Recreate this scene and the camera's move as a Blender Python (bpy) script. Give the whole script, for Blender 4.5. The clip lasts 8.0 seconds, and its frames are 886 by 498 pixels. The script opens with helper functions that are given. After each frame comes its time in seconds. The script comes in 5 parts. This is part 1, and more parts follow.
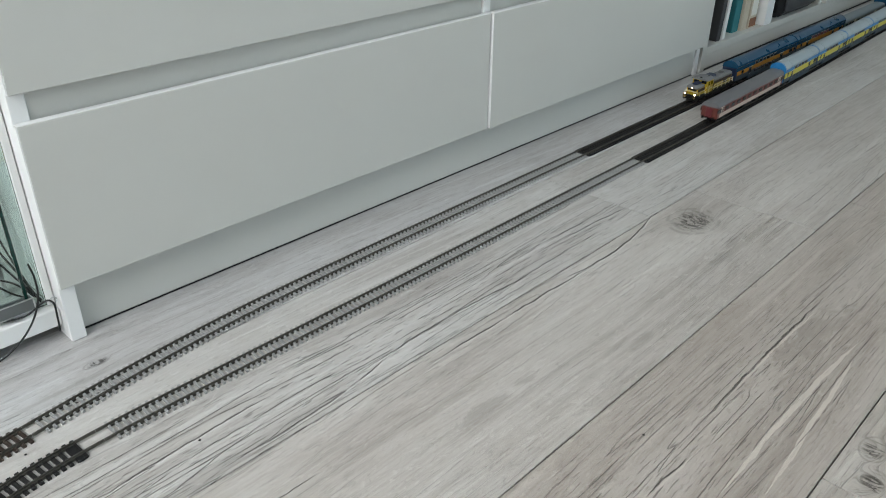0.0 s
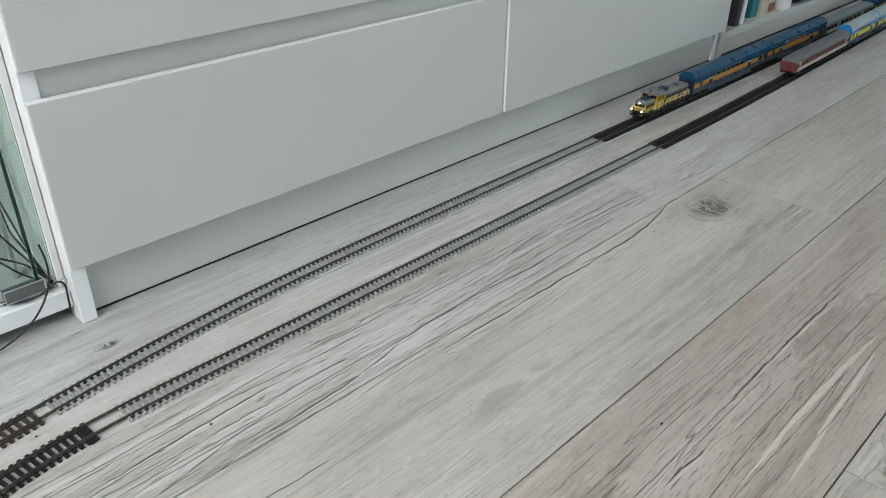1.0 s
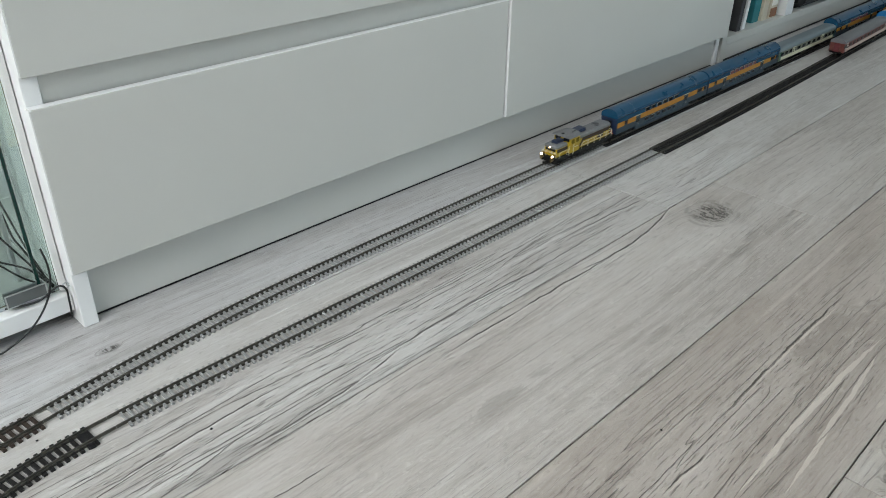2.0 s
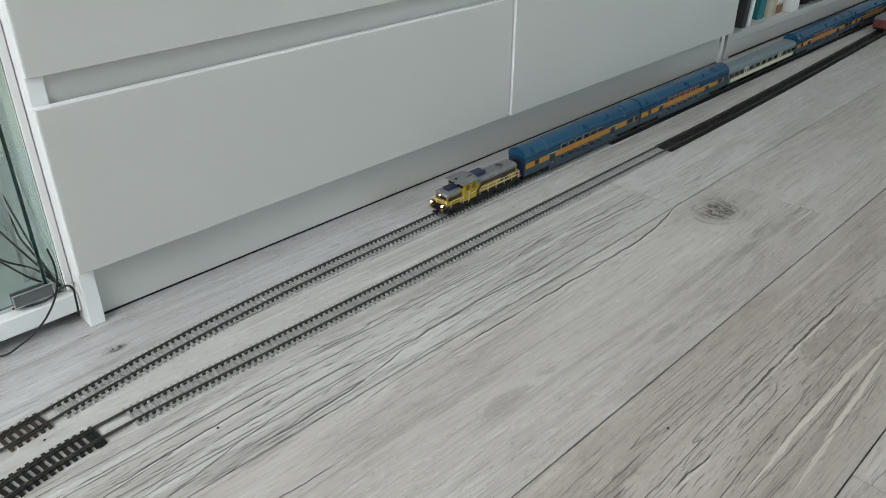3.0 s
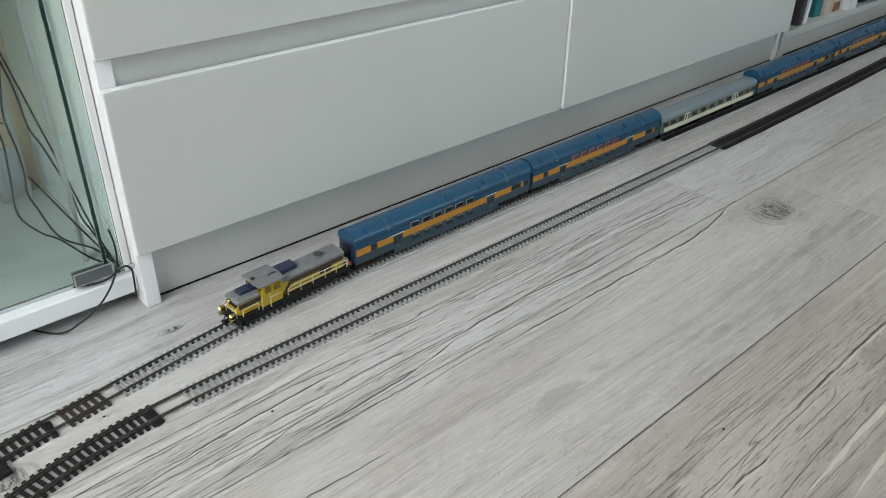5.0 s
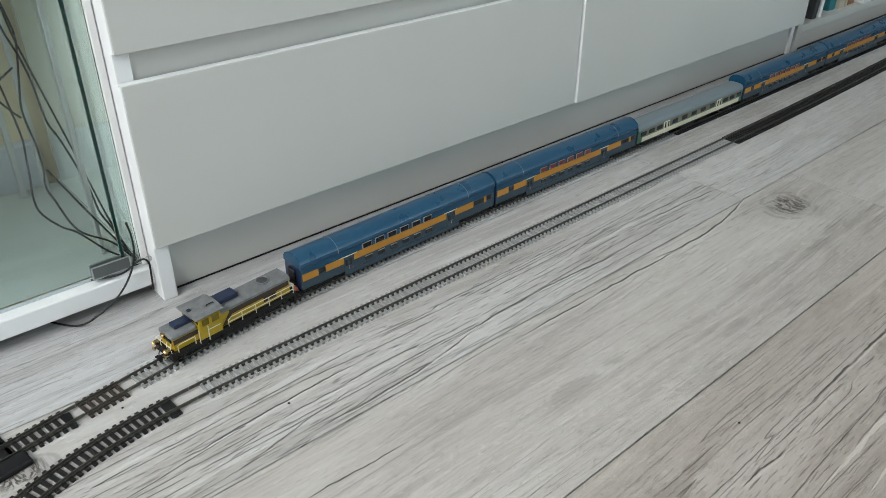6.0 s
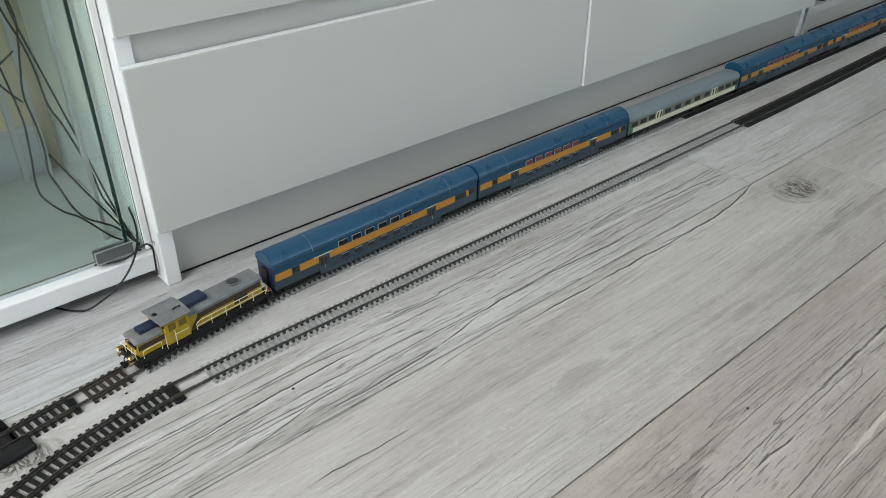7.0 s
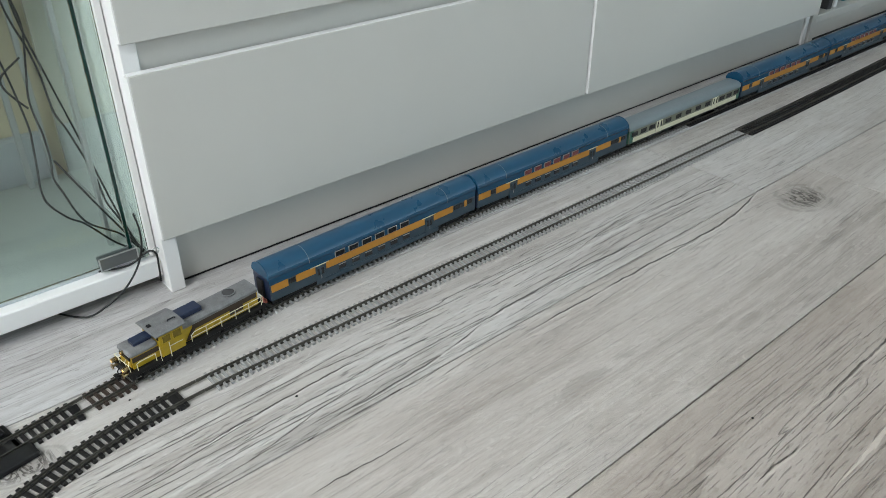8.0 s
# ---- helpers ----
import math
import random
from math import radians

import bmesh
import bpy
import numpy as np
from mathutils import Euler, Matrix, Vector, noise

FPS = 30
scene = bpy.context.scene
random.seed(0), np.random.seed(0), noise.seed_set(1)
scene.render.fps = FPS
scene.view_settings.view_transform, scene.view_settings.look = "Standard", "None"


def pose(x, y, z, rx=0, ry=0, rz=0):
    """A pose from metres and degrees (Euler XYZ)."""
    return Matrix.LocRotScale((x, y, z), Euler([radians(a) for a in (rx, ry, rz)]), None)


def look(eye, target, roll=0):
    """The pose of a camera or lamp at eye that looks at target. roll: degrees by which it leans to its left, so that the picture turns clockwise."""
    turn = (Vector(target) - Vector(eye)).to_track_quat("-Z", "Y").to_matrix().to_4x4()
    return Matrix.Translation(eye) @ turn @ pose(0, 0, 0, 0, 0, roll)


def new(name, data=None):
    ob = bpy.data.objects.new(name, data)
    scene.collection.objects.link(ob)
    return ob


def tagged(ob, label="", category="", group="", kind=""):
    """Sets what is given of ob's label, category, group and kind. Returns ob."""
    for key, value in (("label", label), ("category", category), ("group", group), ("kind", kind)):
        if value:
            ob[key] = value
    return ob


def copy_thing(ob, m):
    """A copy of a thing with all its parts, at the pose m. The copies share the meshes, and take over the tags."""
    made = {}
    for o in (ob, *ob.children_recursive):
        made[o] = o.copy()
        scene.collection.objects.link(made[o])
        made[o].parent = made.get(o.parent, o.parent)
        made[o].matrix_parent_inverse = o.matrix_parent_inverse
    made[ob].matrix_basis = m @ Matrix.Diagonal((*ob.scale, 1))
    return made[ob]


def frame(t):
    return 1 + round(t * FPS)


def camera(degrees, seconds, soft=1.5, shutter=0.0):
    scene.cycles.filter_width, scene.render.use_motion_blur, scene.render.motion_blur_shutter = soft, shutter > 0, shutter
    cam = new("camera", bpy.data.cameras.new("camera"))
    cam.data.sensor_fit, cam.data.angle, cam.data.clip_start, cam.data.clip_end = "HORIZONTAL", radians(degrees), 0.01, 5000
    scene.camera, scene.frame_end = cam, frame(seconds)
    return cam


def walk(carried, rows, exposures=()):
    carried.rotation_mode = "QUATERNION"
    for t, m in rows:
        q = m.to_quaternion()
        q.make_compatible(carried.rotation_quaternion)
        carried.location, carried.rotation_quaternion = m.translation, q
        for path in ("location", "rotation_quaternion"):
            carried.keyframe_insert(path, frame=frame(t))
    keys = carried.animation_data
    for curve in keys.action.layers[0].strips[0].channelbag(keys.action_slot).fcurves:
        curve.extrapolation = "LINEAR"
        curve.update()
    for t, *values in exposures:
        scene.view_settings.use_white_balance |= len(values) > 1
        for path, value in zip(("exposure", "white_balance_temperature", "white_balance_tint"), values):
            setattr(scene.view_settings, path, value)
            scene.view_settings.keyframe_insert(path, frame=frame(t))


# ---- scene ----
cam = camera(59.1, 8.0, soft=0.5, shutter=0.45)
PATH = [
    (0, (-0.221, -0.797, 0.507), (1.036, 0.413, -0.471), 0.4),
    (0.5, (-0.215, -0.791, 0.498), (1.017, 0.42, -0.51), 0.3),
    (1, (-0.218, -0.786, 0.497), (1.011, 0.43, -0.508), 0.5),
    (1.5, (-0.217, -0.787, 0.5), (1.012, 0.434, -0.5), 0.6),
    (3, (-0.217, -0.786, 0.5), (1.001, 0.444, -0.503), 0.2),
    (3.5, (-0.22, -0.781, 0.499), (0.978, 0.467, -0.504), -0.2),
    (4, (-0.227, -0.782, 0.5), (0.95, 0.48, -0.511), 0.0),
    (4.5, (-0.23, -0.773, 0.498), (0.931, 0.5, -0.518), 0.4),
    (6, (-0.24, -0.768, 0.497), (0.89, 0.522, -0.532), 0.2),
    (6.5, (-0.237, -0.766, 0.494), (0.872, 0.53, -0.55), -0.0),
    (7, (-0.235, -0.765, 0.491), (0.87, 0.523, -0.567), -0.2),
    (7.5, (-0.234, -0.763, 0.492), (0.868, 0.527, -0.567), -0.2),
    (8, (-0.235, -0.763, 0.492), (0.87, 0.536, -0.553), -0.1),
]
walk(cam, [(t, look(e, a, r)) for t, e, a, r in PATH],
     exposures=[(0, -0.02), (1.5, -0.02), (2.8, -0.10), (3.5, -0.13), (4.0, -0.13), (4.5, 0.0), (8, 0.0)])

# ---- world and light ----
world = bpy.data.worlds.new("sky")
scene.world = world
world.use_nodes = True
wn, wl = world.node_tree.nodes, world.node_tree.links
sky = wn.new("ShaderNodeTexSky")
sky.sky_type, sky.sun_disc = "NISHITA", False
sky.sun_elevation, sky.sun_rotation = radians(35), radians(-80)
wl.new(sky.outputs[0], wn["Background"].inputs[0])
wn["Background"].inputs[1].default_value = 0.12

sun = new("sun", bpy.data.lights.new("sun", "SUN"))
sun.data.energy, sun.data.angle, sun.data.color = 0.6, radians(25), (1.0, 0.97, 0.92)
sun.matrix_world = look((-4, -1.5, 3.6), (0, 0, 0))


def window_light(name, watts, size, eye, target, color):
    """Daylight entering by one window's opening."""
    lamp = new(name, bpy.data.lights.new(name, "AREA"))
    lamp.data.shape, lamp.data.size, lamp.data.size_y = "RECTANGLE", size[0], size[1]
    lamp.data.energy, lamp.data.color = watts, color
    lamp.matrix_world = look(eye, target)
    return lamp


window_light("daylight_left", 65, (2.2, 1.5), (-2.02, -0.86, 1.95), (0.9, -0.55, 0.0), (0.90, 0.95, 1.0))
window_light("daylight_back", 38, (2.4, 2.0), (2.4, -3.42, 1.28), (1.4, 0.0, 0.1), (0.74, 0.91, 1.0))
scene.view_settings.exposure = 0.0


# ---- materials ----
def node_material(name):
    m = bpy.data.materials.new(name)
    m.use_nodes = True
    nt = m.node_tree
    return m, nt.nodes, nt.links, nt.nodes["Principled BSDF"]


def rgb(c):
    return (c[0], c[1], c[2], 1.0)


def ramp(nodes, stops):
    r = nodes.new("ShaderNodeValToRGB")
    e = r.color_ramp.elements
    while len(e) < len(stops):
        e.new(0.5)
    for el, (p, c) in zip(e, stops):
        el.position, el.color = p, rgb(c)
    return r


def coords(nodes, links, scale=(1, 1, 1), source="Object"):
    tc, mp = nodes.new("ShaderNodeTexCoord"), nodes.new("ShaderNodeMapping")
    mp.inputs["Scale"].default_value = scale
    links.new(tc.outputs[source], mp.inputs[0])
    return mp


def noise_tex(nodes, links, vec, scale, detail=3.0, rough=0.55, distortion=0.0):
    n = nodes.new("ShaderNodeTexNoise")
    n.inputs["Scale"].default_value, n.inputs["Detail"].default_value = scale, detail
    n.inputs["Roughness"].default_value, n.inputs["Distortion"].default_value = rough, distortion
    links.new(vec.outputs[0], n.inputs["Vector"])
    return n


def math_node(nodes, links, op, a, b=None):
    n = nodes.new("ShaderNodeMath")
    n.operation = op
    for k, v in enumerate((a, b)):
        if v is None:
            continue
        if isinstance(v, (int, float)):
            n.inputs[k].default_value = v
        else:
            links.new(v, n.inputs[k])
    return n.outputs[0]


def mix_color(nodes, links, fac, a, b, blend="MIX"):
    n = nodes.new("ShaderNodeMix")
    n.data_type, n.blend_type = "RGBA", blend
    for sock, v in ((n.inputs[0], fac), (n.inputs[6], a), (n.inputs[7], b)):
        if isinstance(v, (int, float)):
            sock.default_value = v
        elif isinstance(v, tuple):
            sock.default_value = rgb(v)
        else:
            links.new(v, sock)
    return n.outputs[2]


def bumped(nodes, links, bsdf, height, strength, distance):
    b = nodes.new("ShaderNodeBump")
    b.inputs["Strength"].default_value, b.inputs["Distance"].default_value = strength, distance
    links.new(height, b.inputs["Height"])
    links.new(b.outputs[0], bsdf.inputs["Normal"])


def plain(name, color, rough=0.5, metal=0.0, vary=0.12, size=60.0, grain=900.0, bump=0.00002, dust=0.0, spec=0.5, gloss_vary=0.08):
    """A surface with broad and fine variation in tone and gloss, and a little dust on top."""
    m, n, l, b = node_material(name)
    v = coords(n, l)
    broad, fine = noise_tex(n, l, v, size, 4), noise_tex(n, l, v, grain, 2)
    tone = math_node(n, l, "ADD", math_node(n, l, "MULTIPLY", broad.outputs[0], 0.7), math_node(n, l, "MULTIPLY", fine.outputs[0], 0.3))
    r = ramp(n, [(0.3, [c * (1 - vary) for c in color]), (0.7, [min(1, c * (1 + vary)) for c in color])])
    l.new(tone, r.inputs[0])
    out = r.outputs[0]
    if dust:
        speck = ramp(n, [(0.58, (0, 0, 0)), (0.72, (1, 1, 1))])
        l.new(noise_tex(n, l, v, size * 2.3, 6, 0.7).outputs[0], speck.inputs[0])
        out = mix_color(n, l, math_node(n, l, "MULTIPLY", speck.outputs[0], dust), out, (0.5, 0.48, 0.45))
    l.new(out, b.inputs["Base Color"])
    rr = ramp(n, [(0.3, (max(0.03, rough - gloss_vary),) * 3), (0.7, (min(1, rough + gloss_vary),) * 3)])
    l.new(broad.outputs[0], rr.inputs[0])
    l.new(rr.outputs[0], b.inputs["Roughness"])
    b.inputs["Metallic"].default_value = metal
    b.inputs["Specular IOR Level"].default_value = spec
    if bump:
        bumped(n, l, b, fine.outputs[0], 0.25, bump)
    return m


def glass(name, tint, rough=0.0):
    m, n, l, b = node_material(name)
    b.inputs["Base Color"].default_value = rgb(tint)
    b.inputs["Transmission Weight"].default_value, b.inputs["IOR"].default_value = 1.0, 1.45
    b.inputs["Roughness"].default_value = rough
    return m


def glowing(name, color, strength):
    m, n, l, b = node_material(name)
    b.inputs["Base Color"].default_value = rgb(color)
    b.inputs["Emission Color"].default_value, b.inputs["Emission Strength"].default_value = rgb(color), strength
    return m


# knots in the boards: x, y, half length, half width
KNOTS = [(0.740, -0.366, 0.037, 0.027), (-0.202, -0.190, 0.026, 0.014),
         (0.439, -0.711, 0.016, 0.010), (0.394, -0.724, 0.016, 0.010), (0.000, -0.082, 0.012, 0.005)]
# brown smudges: x, y, half length, half width
SMUDGES = [(0.672, -0.447, 0.030, 0.014), (0.720, -0.436, 0.034, 0.007), (0.230, -0.420, 0.090, 0.008), (0.437, -0.468, 0.028, 0.007),
           (0.560, -0.600, 0.120, 0.020), (0.140, -0.560, 0.120, 0.016)]
# open splits along the grain, y = c0 + c1 u + c2 u u with u = x - middle: middle, half length, c0, c1, c2, half width
SPLITS = [
    (-0.001, 0.109, -0.257, 0.046, -0.201, 0.0010),
    (0.012, 0.055, -0.370, -0.031, -0.160, 0.0007),
    (0.332, 0.153, -0.286, -0.018, -0.354, 0.0011),
    (0.389, 0.154, -0.333, -0.014, -0.072, 0.0012),
    (0.599, 0.124, -0.334, 0.065, 0.880, 0.0014),
    (0.634, 0.080, -0.269, -0.041, -0.320, 0.0009),
    (0.496, 0.044, -0.289, -0.009, 0.000, 0.0007),
    (0.630, 0.079, -0.210, -0.008, 0.000, 0.0006),
    (0.288, 0.047, -0.593, -0.039, -0.029, 0.0009),
    (0.515, 0.156, -0.577, 0.006, -0.106, 0.0014),
    (0.006, 0.067, -0.293, 0.169, -0.215, 0.0006),
    (0.006, 0.079, -0.275, 0.072, -1.203, 0.0006),
    (0.123, 0.112, -0.305, 0.069, 0.684, 0.0009),
    (0.033, 0.053, -0.307, 0.086, 0.318, 0.0006),
]
# pale slivers between brown grain, in the same terms
SLIVERS = [
    (0.441, 0.158, -0.634, -0.017, -0.178, 0.0029),
    (0.440, 0.124, -0.656, 0.063, -0.018, 0.0023),
    (0.550, 0.076, -0.580, -0.022, -0.215, 0.0011),
]


def floor_boards():
    """Whitewashed grey oak: long grain, open cracks, fine scratches, brown stains and knots."""
    m, n, l, b = node_material("whitewashed_oak")
    tc, info = n.new("ShaderNodeTexCoord"), n.new("ShaderNodeObjectInfo")
    geo = n.new("ShaderNodeNewGeometry")
    # each board is cut from another stretch of wood
    comb = n.new("ShaderNodeCombineXYZ")
    l.new(math_node(n, l, "MULTIPLY", info.outputs["Random"], 37.0), comb.inputs[0])
    l.new(math_node(n, l, "MULTIPLY", info.outputs["Random"], 11.0), comb.inputs[2])
    add = n.new("ShaderNodeVectorMath")
    l.new(geo.outputs["Position"], add.inputs[0])
    l.new(comb.outputs[0], add.inputs[1])
    # grain wanders: bend the board's cross coordinate
    wide = n.new("ShaderNodeMapping")
    wide.inputs["Scale"].default_value = (1.3, 4.5, 1)
    l.new(add.outputs[0], wide.inputs[0])
    bend = noise_tex(n, l, wide, 1.0, 2.0, 0.5)
    sep = n.new("ShaderNodeSeparateXYZ")
    l.new(add.outputs[0], sep.inputs[0])
    ky = math_node(n, l, "ADD", sep.outputs[1], math_node(n, l, "MULTIPLY", math_node(n, l, "SUBTRACT", bend.outputs[0], 0.5), 0.050))
    kmask = None
    for x, y, a, c in KNOTS:
        d = n.new("ShaderNodeMapping")
        d.inputs["Location"].default_value = (-x / a, -y / c, 0)
        d.inputs["Scale"].default_value = (1 / a, 1 / c, 0)
        l.new(geo.outputs["Position"], d.inputs[0])
        ln = n.new("ShaderNodeVectorMath")
        ln.operation = "LENGTH"
        l.new(d.outputs[0], ln.inputs[0])
        near = n.new("ShaderNodeMapRange")
        near.interpolation_type = "SMOOTHSTEP"
        near.inputs[1].default_value, near.inputs[2].default_value = 1.6, 0.2
        near.inputs[3].default_value, near.inputs[4].default_value = 0.0, 1.0
        l.new(ln.outputs["Value"], near.inputs[0])
        kmask = near.outputs[0] if kmask is None else math_node(n, l, "MAXIMUM", kmask, near.outputs[0])
    ky = math_node(n, l, "ADD", ky, math_node(n, l, "MULTIPLY", kmask, 0.012))
    jag = n.new("ShaderNodeMapping")
    jag.inputs["Scale"].default_value = (38, 60, 1)
    l.new(add.outputs[0], jag.inputs[0])
    jit = noise_tex(n, l, jag, 1.0, 3, 0.6)
    ky = math_node(n, l, "ADD", ky, math_node(n, l, "MULTIPLY", math_node(n, l, "SUBTRACT", jit.outputs[0], 0.5), 0.0020))
    cb = n.new("ShaderNodeCombineXYZ")
    l.new(sep.outputs[0], cb.inputs[0])
    l.new(ky, cb.inputs[1])
    l.new(sep.outputs[2], cb.inputs[2])

    def stretch(sx, sy):
        mp = n.new("ShaderNodeMapping")
        mp.inputs["Scale"].default_value = (sx, sy, 1)
        l.new(cb.outputs[0], mp.inputs[0])
        return mp

    soft = noise_tex(n, l, stretch(2.2, 16), 1.0, 5, 0.62)
    fine = noise_tex(n, l, stretch(14, 420), 1.0, 3, 0.6)
    where = noise_tex(n, l, stretch(1.8, 9), 1.0, 2, 0.5)
    wisp = noise_tex(n, l, stretch(13, 52), 1.0, 6, 0.70, 1.1)
    fleck = noise_tex(n, l, stretch(70, 190), 1.0, 4, 0.65, 0.8)
    stain = noise_tex(n, l, stretch(4.5, 11), 1.0, 6, 0.66)
    crack = noise_tex(n, l, stretch(2.6, 95), 1.0, 3, 0.55)
    base = ramp(n, [(0.33, (0.335, 0.305, 0.282)), (0.47, (0.460, 0.438, 0.418)), (0.64, (0.560, 0.548, 0.535))])
    l.new(math_node(n, l, "ADD", math_node(n, l, "ADD", math_node(n, l, "MULTIPLY", soft.outputs[0], 0.42), math_node(n, l, "MULTIPLY", wisp.outputs[0], 0.30)), math_node(n, l, "MULTIPLY", fine.outputs[0], 0.28)), base.inputs[0])
    st = ramp(n, [(0.54, (0, 0, 0)), (0.72, (1, 1, 1))])
    l.new(stain.outputs[0], st.inputs[0])
    col = mix_color(n, l, math_node(n, l, "MULTIPLY", st.outputs[0], 0.48), base.outputs[0], (0.27, 0.235, 0.205))
    mask = ramp(n, [(0.38, (0, 0, 0)), (0.54, (1, 1, 1))])
    l.new(where.outputs[0], mask.inputs[0])

    def ridge(sx, sy, thick):
        """Thin cracks of one width, where the grain's field crosses its middle."""
        near, far = stretch(sx, sy), stretch(sx, sy)
        far.inputs["Location"].default_value = (0, 0.001 * sy, 0)
        u, v = (noise_tex(n, l, w, 1.0, 1, 0.4).outputs[0] for w in (near, far))
        slope = math_node(n, l, "ADD", math_node(n, l, "ABSOLUTE", math_node(n, l, "SUBTRACT", v, u)), 0.0005)
        off = math_node(n, l, "DIVIDE", math_node(n, l, "ABSOLUTE", math_node(n, l, "SUBTRACT", u, 0.5)), slope)
        mr = n.new("ShaderNodeMapRange")
        mr.interpolation_type = "SMOOTHSTEP"
        for k, w in enumerate((thick, thick * 0.55, 0.0, 1.0)):
            mr.inputs[k + 1].default_value = w
        l.new(off, mr.inputs[0])
        return mr.outputs[0]

    def gated(sx, sy, lo, hi):
        g = ramp(n, [(lo, (0, 0, 0)), (hi, (1, 1, 1))])
        l.new(noise_tex(n, l, stretch(sx, sy), 1.0, 3, 0.6).outputs[0], g.inputs[0])
        return g.outputs[0]

    def oval(x, y, a, c, inner, outer, wobble=0.0):
        """1 within an oval of half sizes a, c, fading outwards, its rim broken by the stain's noise."""
        d = n.new("ShaderNodeMapping")
        d.inputs["Location"].default_value = (-x / a, -y / c, 0)
        d.inputs["Scale"].default_value = (1 / a, 1 / c, 0)
        l.new(geo.outputs["Position"], d.inputs[0])
        ln = n.new("ShaderNodeVectorMath")
        ln.operation = "LENGTH"
        l.new(d.outputs[0], ln.inputs[0])
        far = ln.outputs["Value"]
        if wobble:
            far = math_node(n, l, "ADD", far, math_node(n, l, "MULTIPLY", math_node(n, l, "SUBTRACT", wisp.outputs[0], 0.5), wobble))
        mr = n.new("ShaderNodeMapRange")
        mr.interpolation_type = "SMOOTHSTEP"
        for k, v in enumerate((outer, inner, 0.0, 1.0)):
            mr.inputs[k + 1].default_value = v
        l.new(far, mr.inputs[0])
        return mr.outputs[0]

    place = n.new("ShaderNodeSeparateXYZ")
    l.new(geo.outputs["Position"], place.inputs[0])
    shake = n.new("ShaderNodeMapping")
    shake.inputs["Scale"].default_value = (26, 40, 1)
    l.new(geo.outputs["Position"], shake.inputs[0])
    wob = noise_tex(n, l, shake, 1.0, 4, 0.6)
    py = math_node(n, l, "ADD", place.outputs[1], math_node(n, l, "MULTIPLY", math_node(n, l, "SUBTRACT", wob.outputs[0], 0.5), 0.0075))

    def along(row, soft_edge):
        """A line along the grain, tapering to both ends."""
        xm, half, c0, c1, c2, wide = row
        u = math_node(n, l, "SUBTRACT", place.outputs[0], xm)
        yc = math_node(n, l, "ADD", math_node(n, l, "MULTIPLY", math_node(n, l, "ADD", math_node(n, l, "MULTIPLY", u, c2), c1), u), c0)
        off = math_node(n, l, "ABSOLUTE", math_node(n, l, "SUBTRACT", py, yc))
        taper = n.new("ShaderNodeMapRange")
        for k, v in enumerate((half * 0.55, half * 1.1, wide, 0.0)):
            taper.inputs[k + 1].default_value = v
        l.new(math_node(n, l, "ABSOLUTE", u), taper.inputs[0])
        gap = math_node(n, l, "DIVIDE", math_node(n, l, "SUBTRACT", taper.outputs[0], off), wide * soft_edge)
        return math_node(n, l, "MINIMUM", math_node(n, l, "MAXIMUM", gap, 0.0), 1.0)

    split = None
    for row in SPLITS:
        one = along(row, 0.5)
        split = one if split is None else math_node(n, l, "MAXIMUM", split, one)
    # pale highlight painted along one side of the wider splits
    lip_glint = None
    for row in SPLITS:
        if row[5] > 0.0008:
            one = along((row[0], row[1], row[2] - 0.0022, row[3], row[4], row[5] * 1.2), 0.6)
            lip_glint = one if lip_glint is None else math_node(n, l, "MAXIMUM", lip_glint, one)
    sliver = None
    for row in SLIVERS:
        one = along(row, 0.25)
        sliver = one if sliver is None else math_node(n, l, "MAXIMUM", sliver, one)
    split = math_node(n, l, "MULTIPLY", split, gated(14, 60, 0.33, 0.44))

    long_line = ridge(0.8, 26, 0.58)
    mid_line = ridge(2.4, 70, 0.48)
    rough_zone = math_node(n, l, "MAXIMUM", oval(0.15, -0.272, 0.75, 0.055, 0.6, 1.1, 0.5), math_node(n, l, "MULTIPLY", oval(0.35, -0.60, 0.40, 0.10, 0.5, 1.1, 0.6), 0.35))
    long_line = math_node(n, l, "MULTIPLY", long_line, math_node(n, l, "MULTIPLY", gated(7, 22, 0.47, 0.54), math_node(n, l, "ADD", math_node(n, l, "MULTIPLY", rough_zone, 0.6), 0.25)))
    busy = math_node(n, l, "MINIMUM", math_node(n, l, "ADD", math_node(n, l, "MULTIPLY", mask.outputs[0], 0.42), math_node(n, l, "MULTIPLY", rough_zone, 0.75)), 1.0)
    mid_line = math_node(n, l, "MULTIPLY", mid_line, math_node(n, l, "MULTIPLY", busy, gated(12, 50, 0.40, 0.48)))
    crk = math_node(n, l, "MAXIMUM", math_node(n, l, "MAXIMUM", long_line, mid_line), split)
    streak = ramp(n, [(0.50, (0, 0, 0)), (0.60, (1, 1, 1))])
    l.new(noise_tex(n, l, stretch(2.6, 75), 1.0, 4, 0.6).outputs[0], streak.inputs[0])
    col = mix_color(n, l, math_node(n, l, "MULTIPLY", math_node(n, l, "MULTIPLY", streak.outputs[0], gated(1.6, 6, 0.47, 0.60)), 0.34), col, (0.25, 0.222, 0.20))
    dash = noise_tex(n, l, stretch(42, 640), 1.0, 1, 0.4)
    sc = ramp(n, [(0.31, (1, 1, 1)), (0.375, (0, 0, 0))])
    l.new(dash.outputs[0], sc.inputs[0])
    scr = math_node(n, l, "MULTIPLY", sc.outputs[0], math_node(n, l, "MINIMUM", math_node(n, l, "ADD", busy, 0.10), 1.0))
    col = mix_color(n, l, math_node(n, l, "MULTIPLY", scr, 0.60), col, (0.13, 0.117, 0.105))
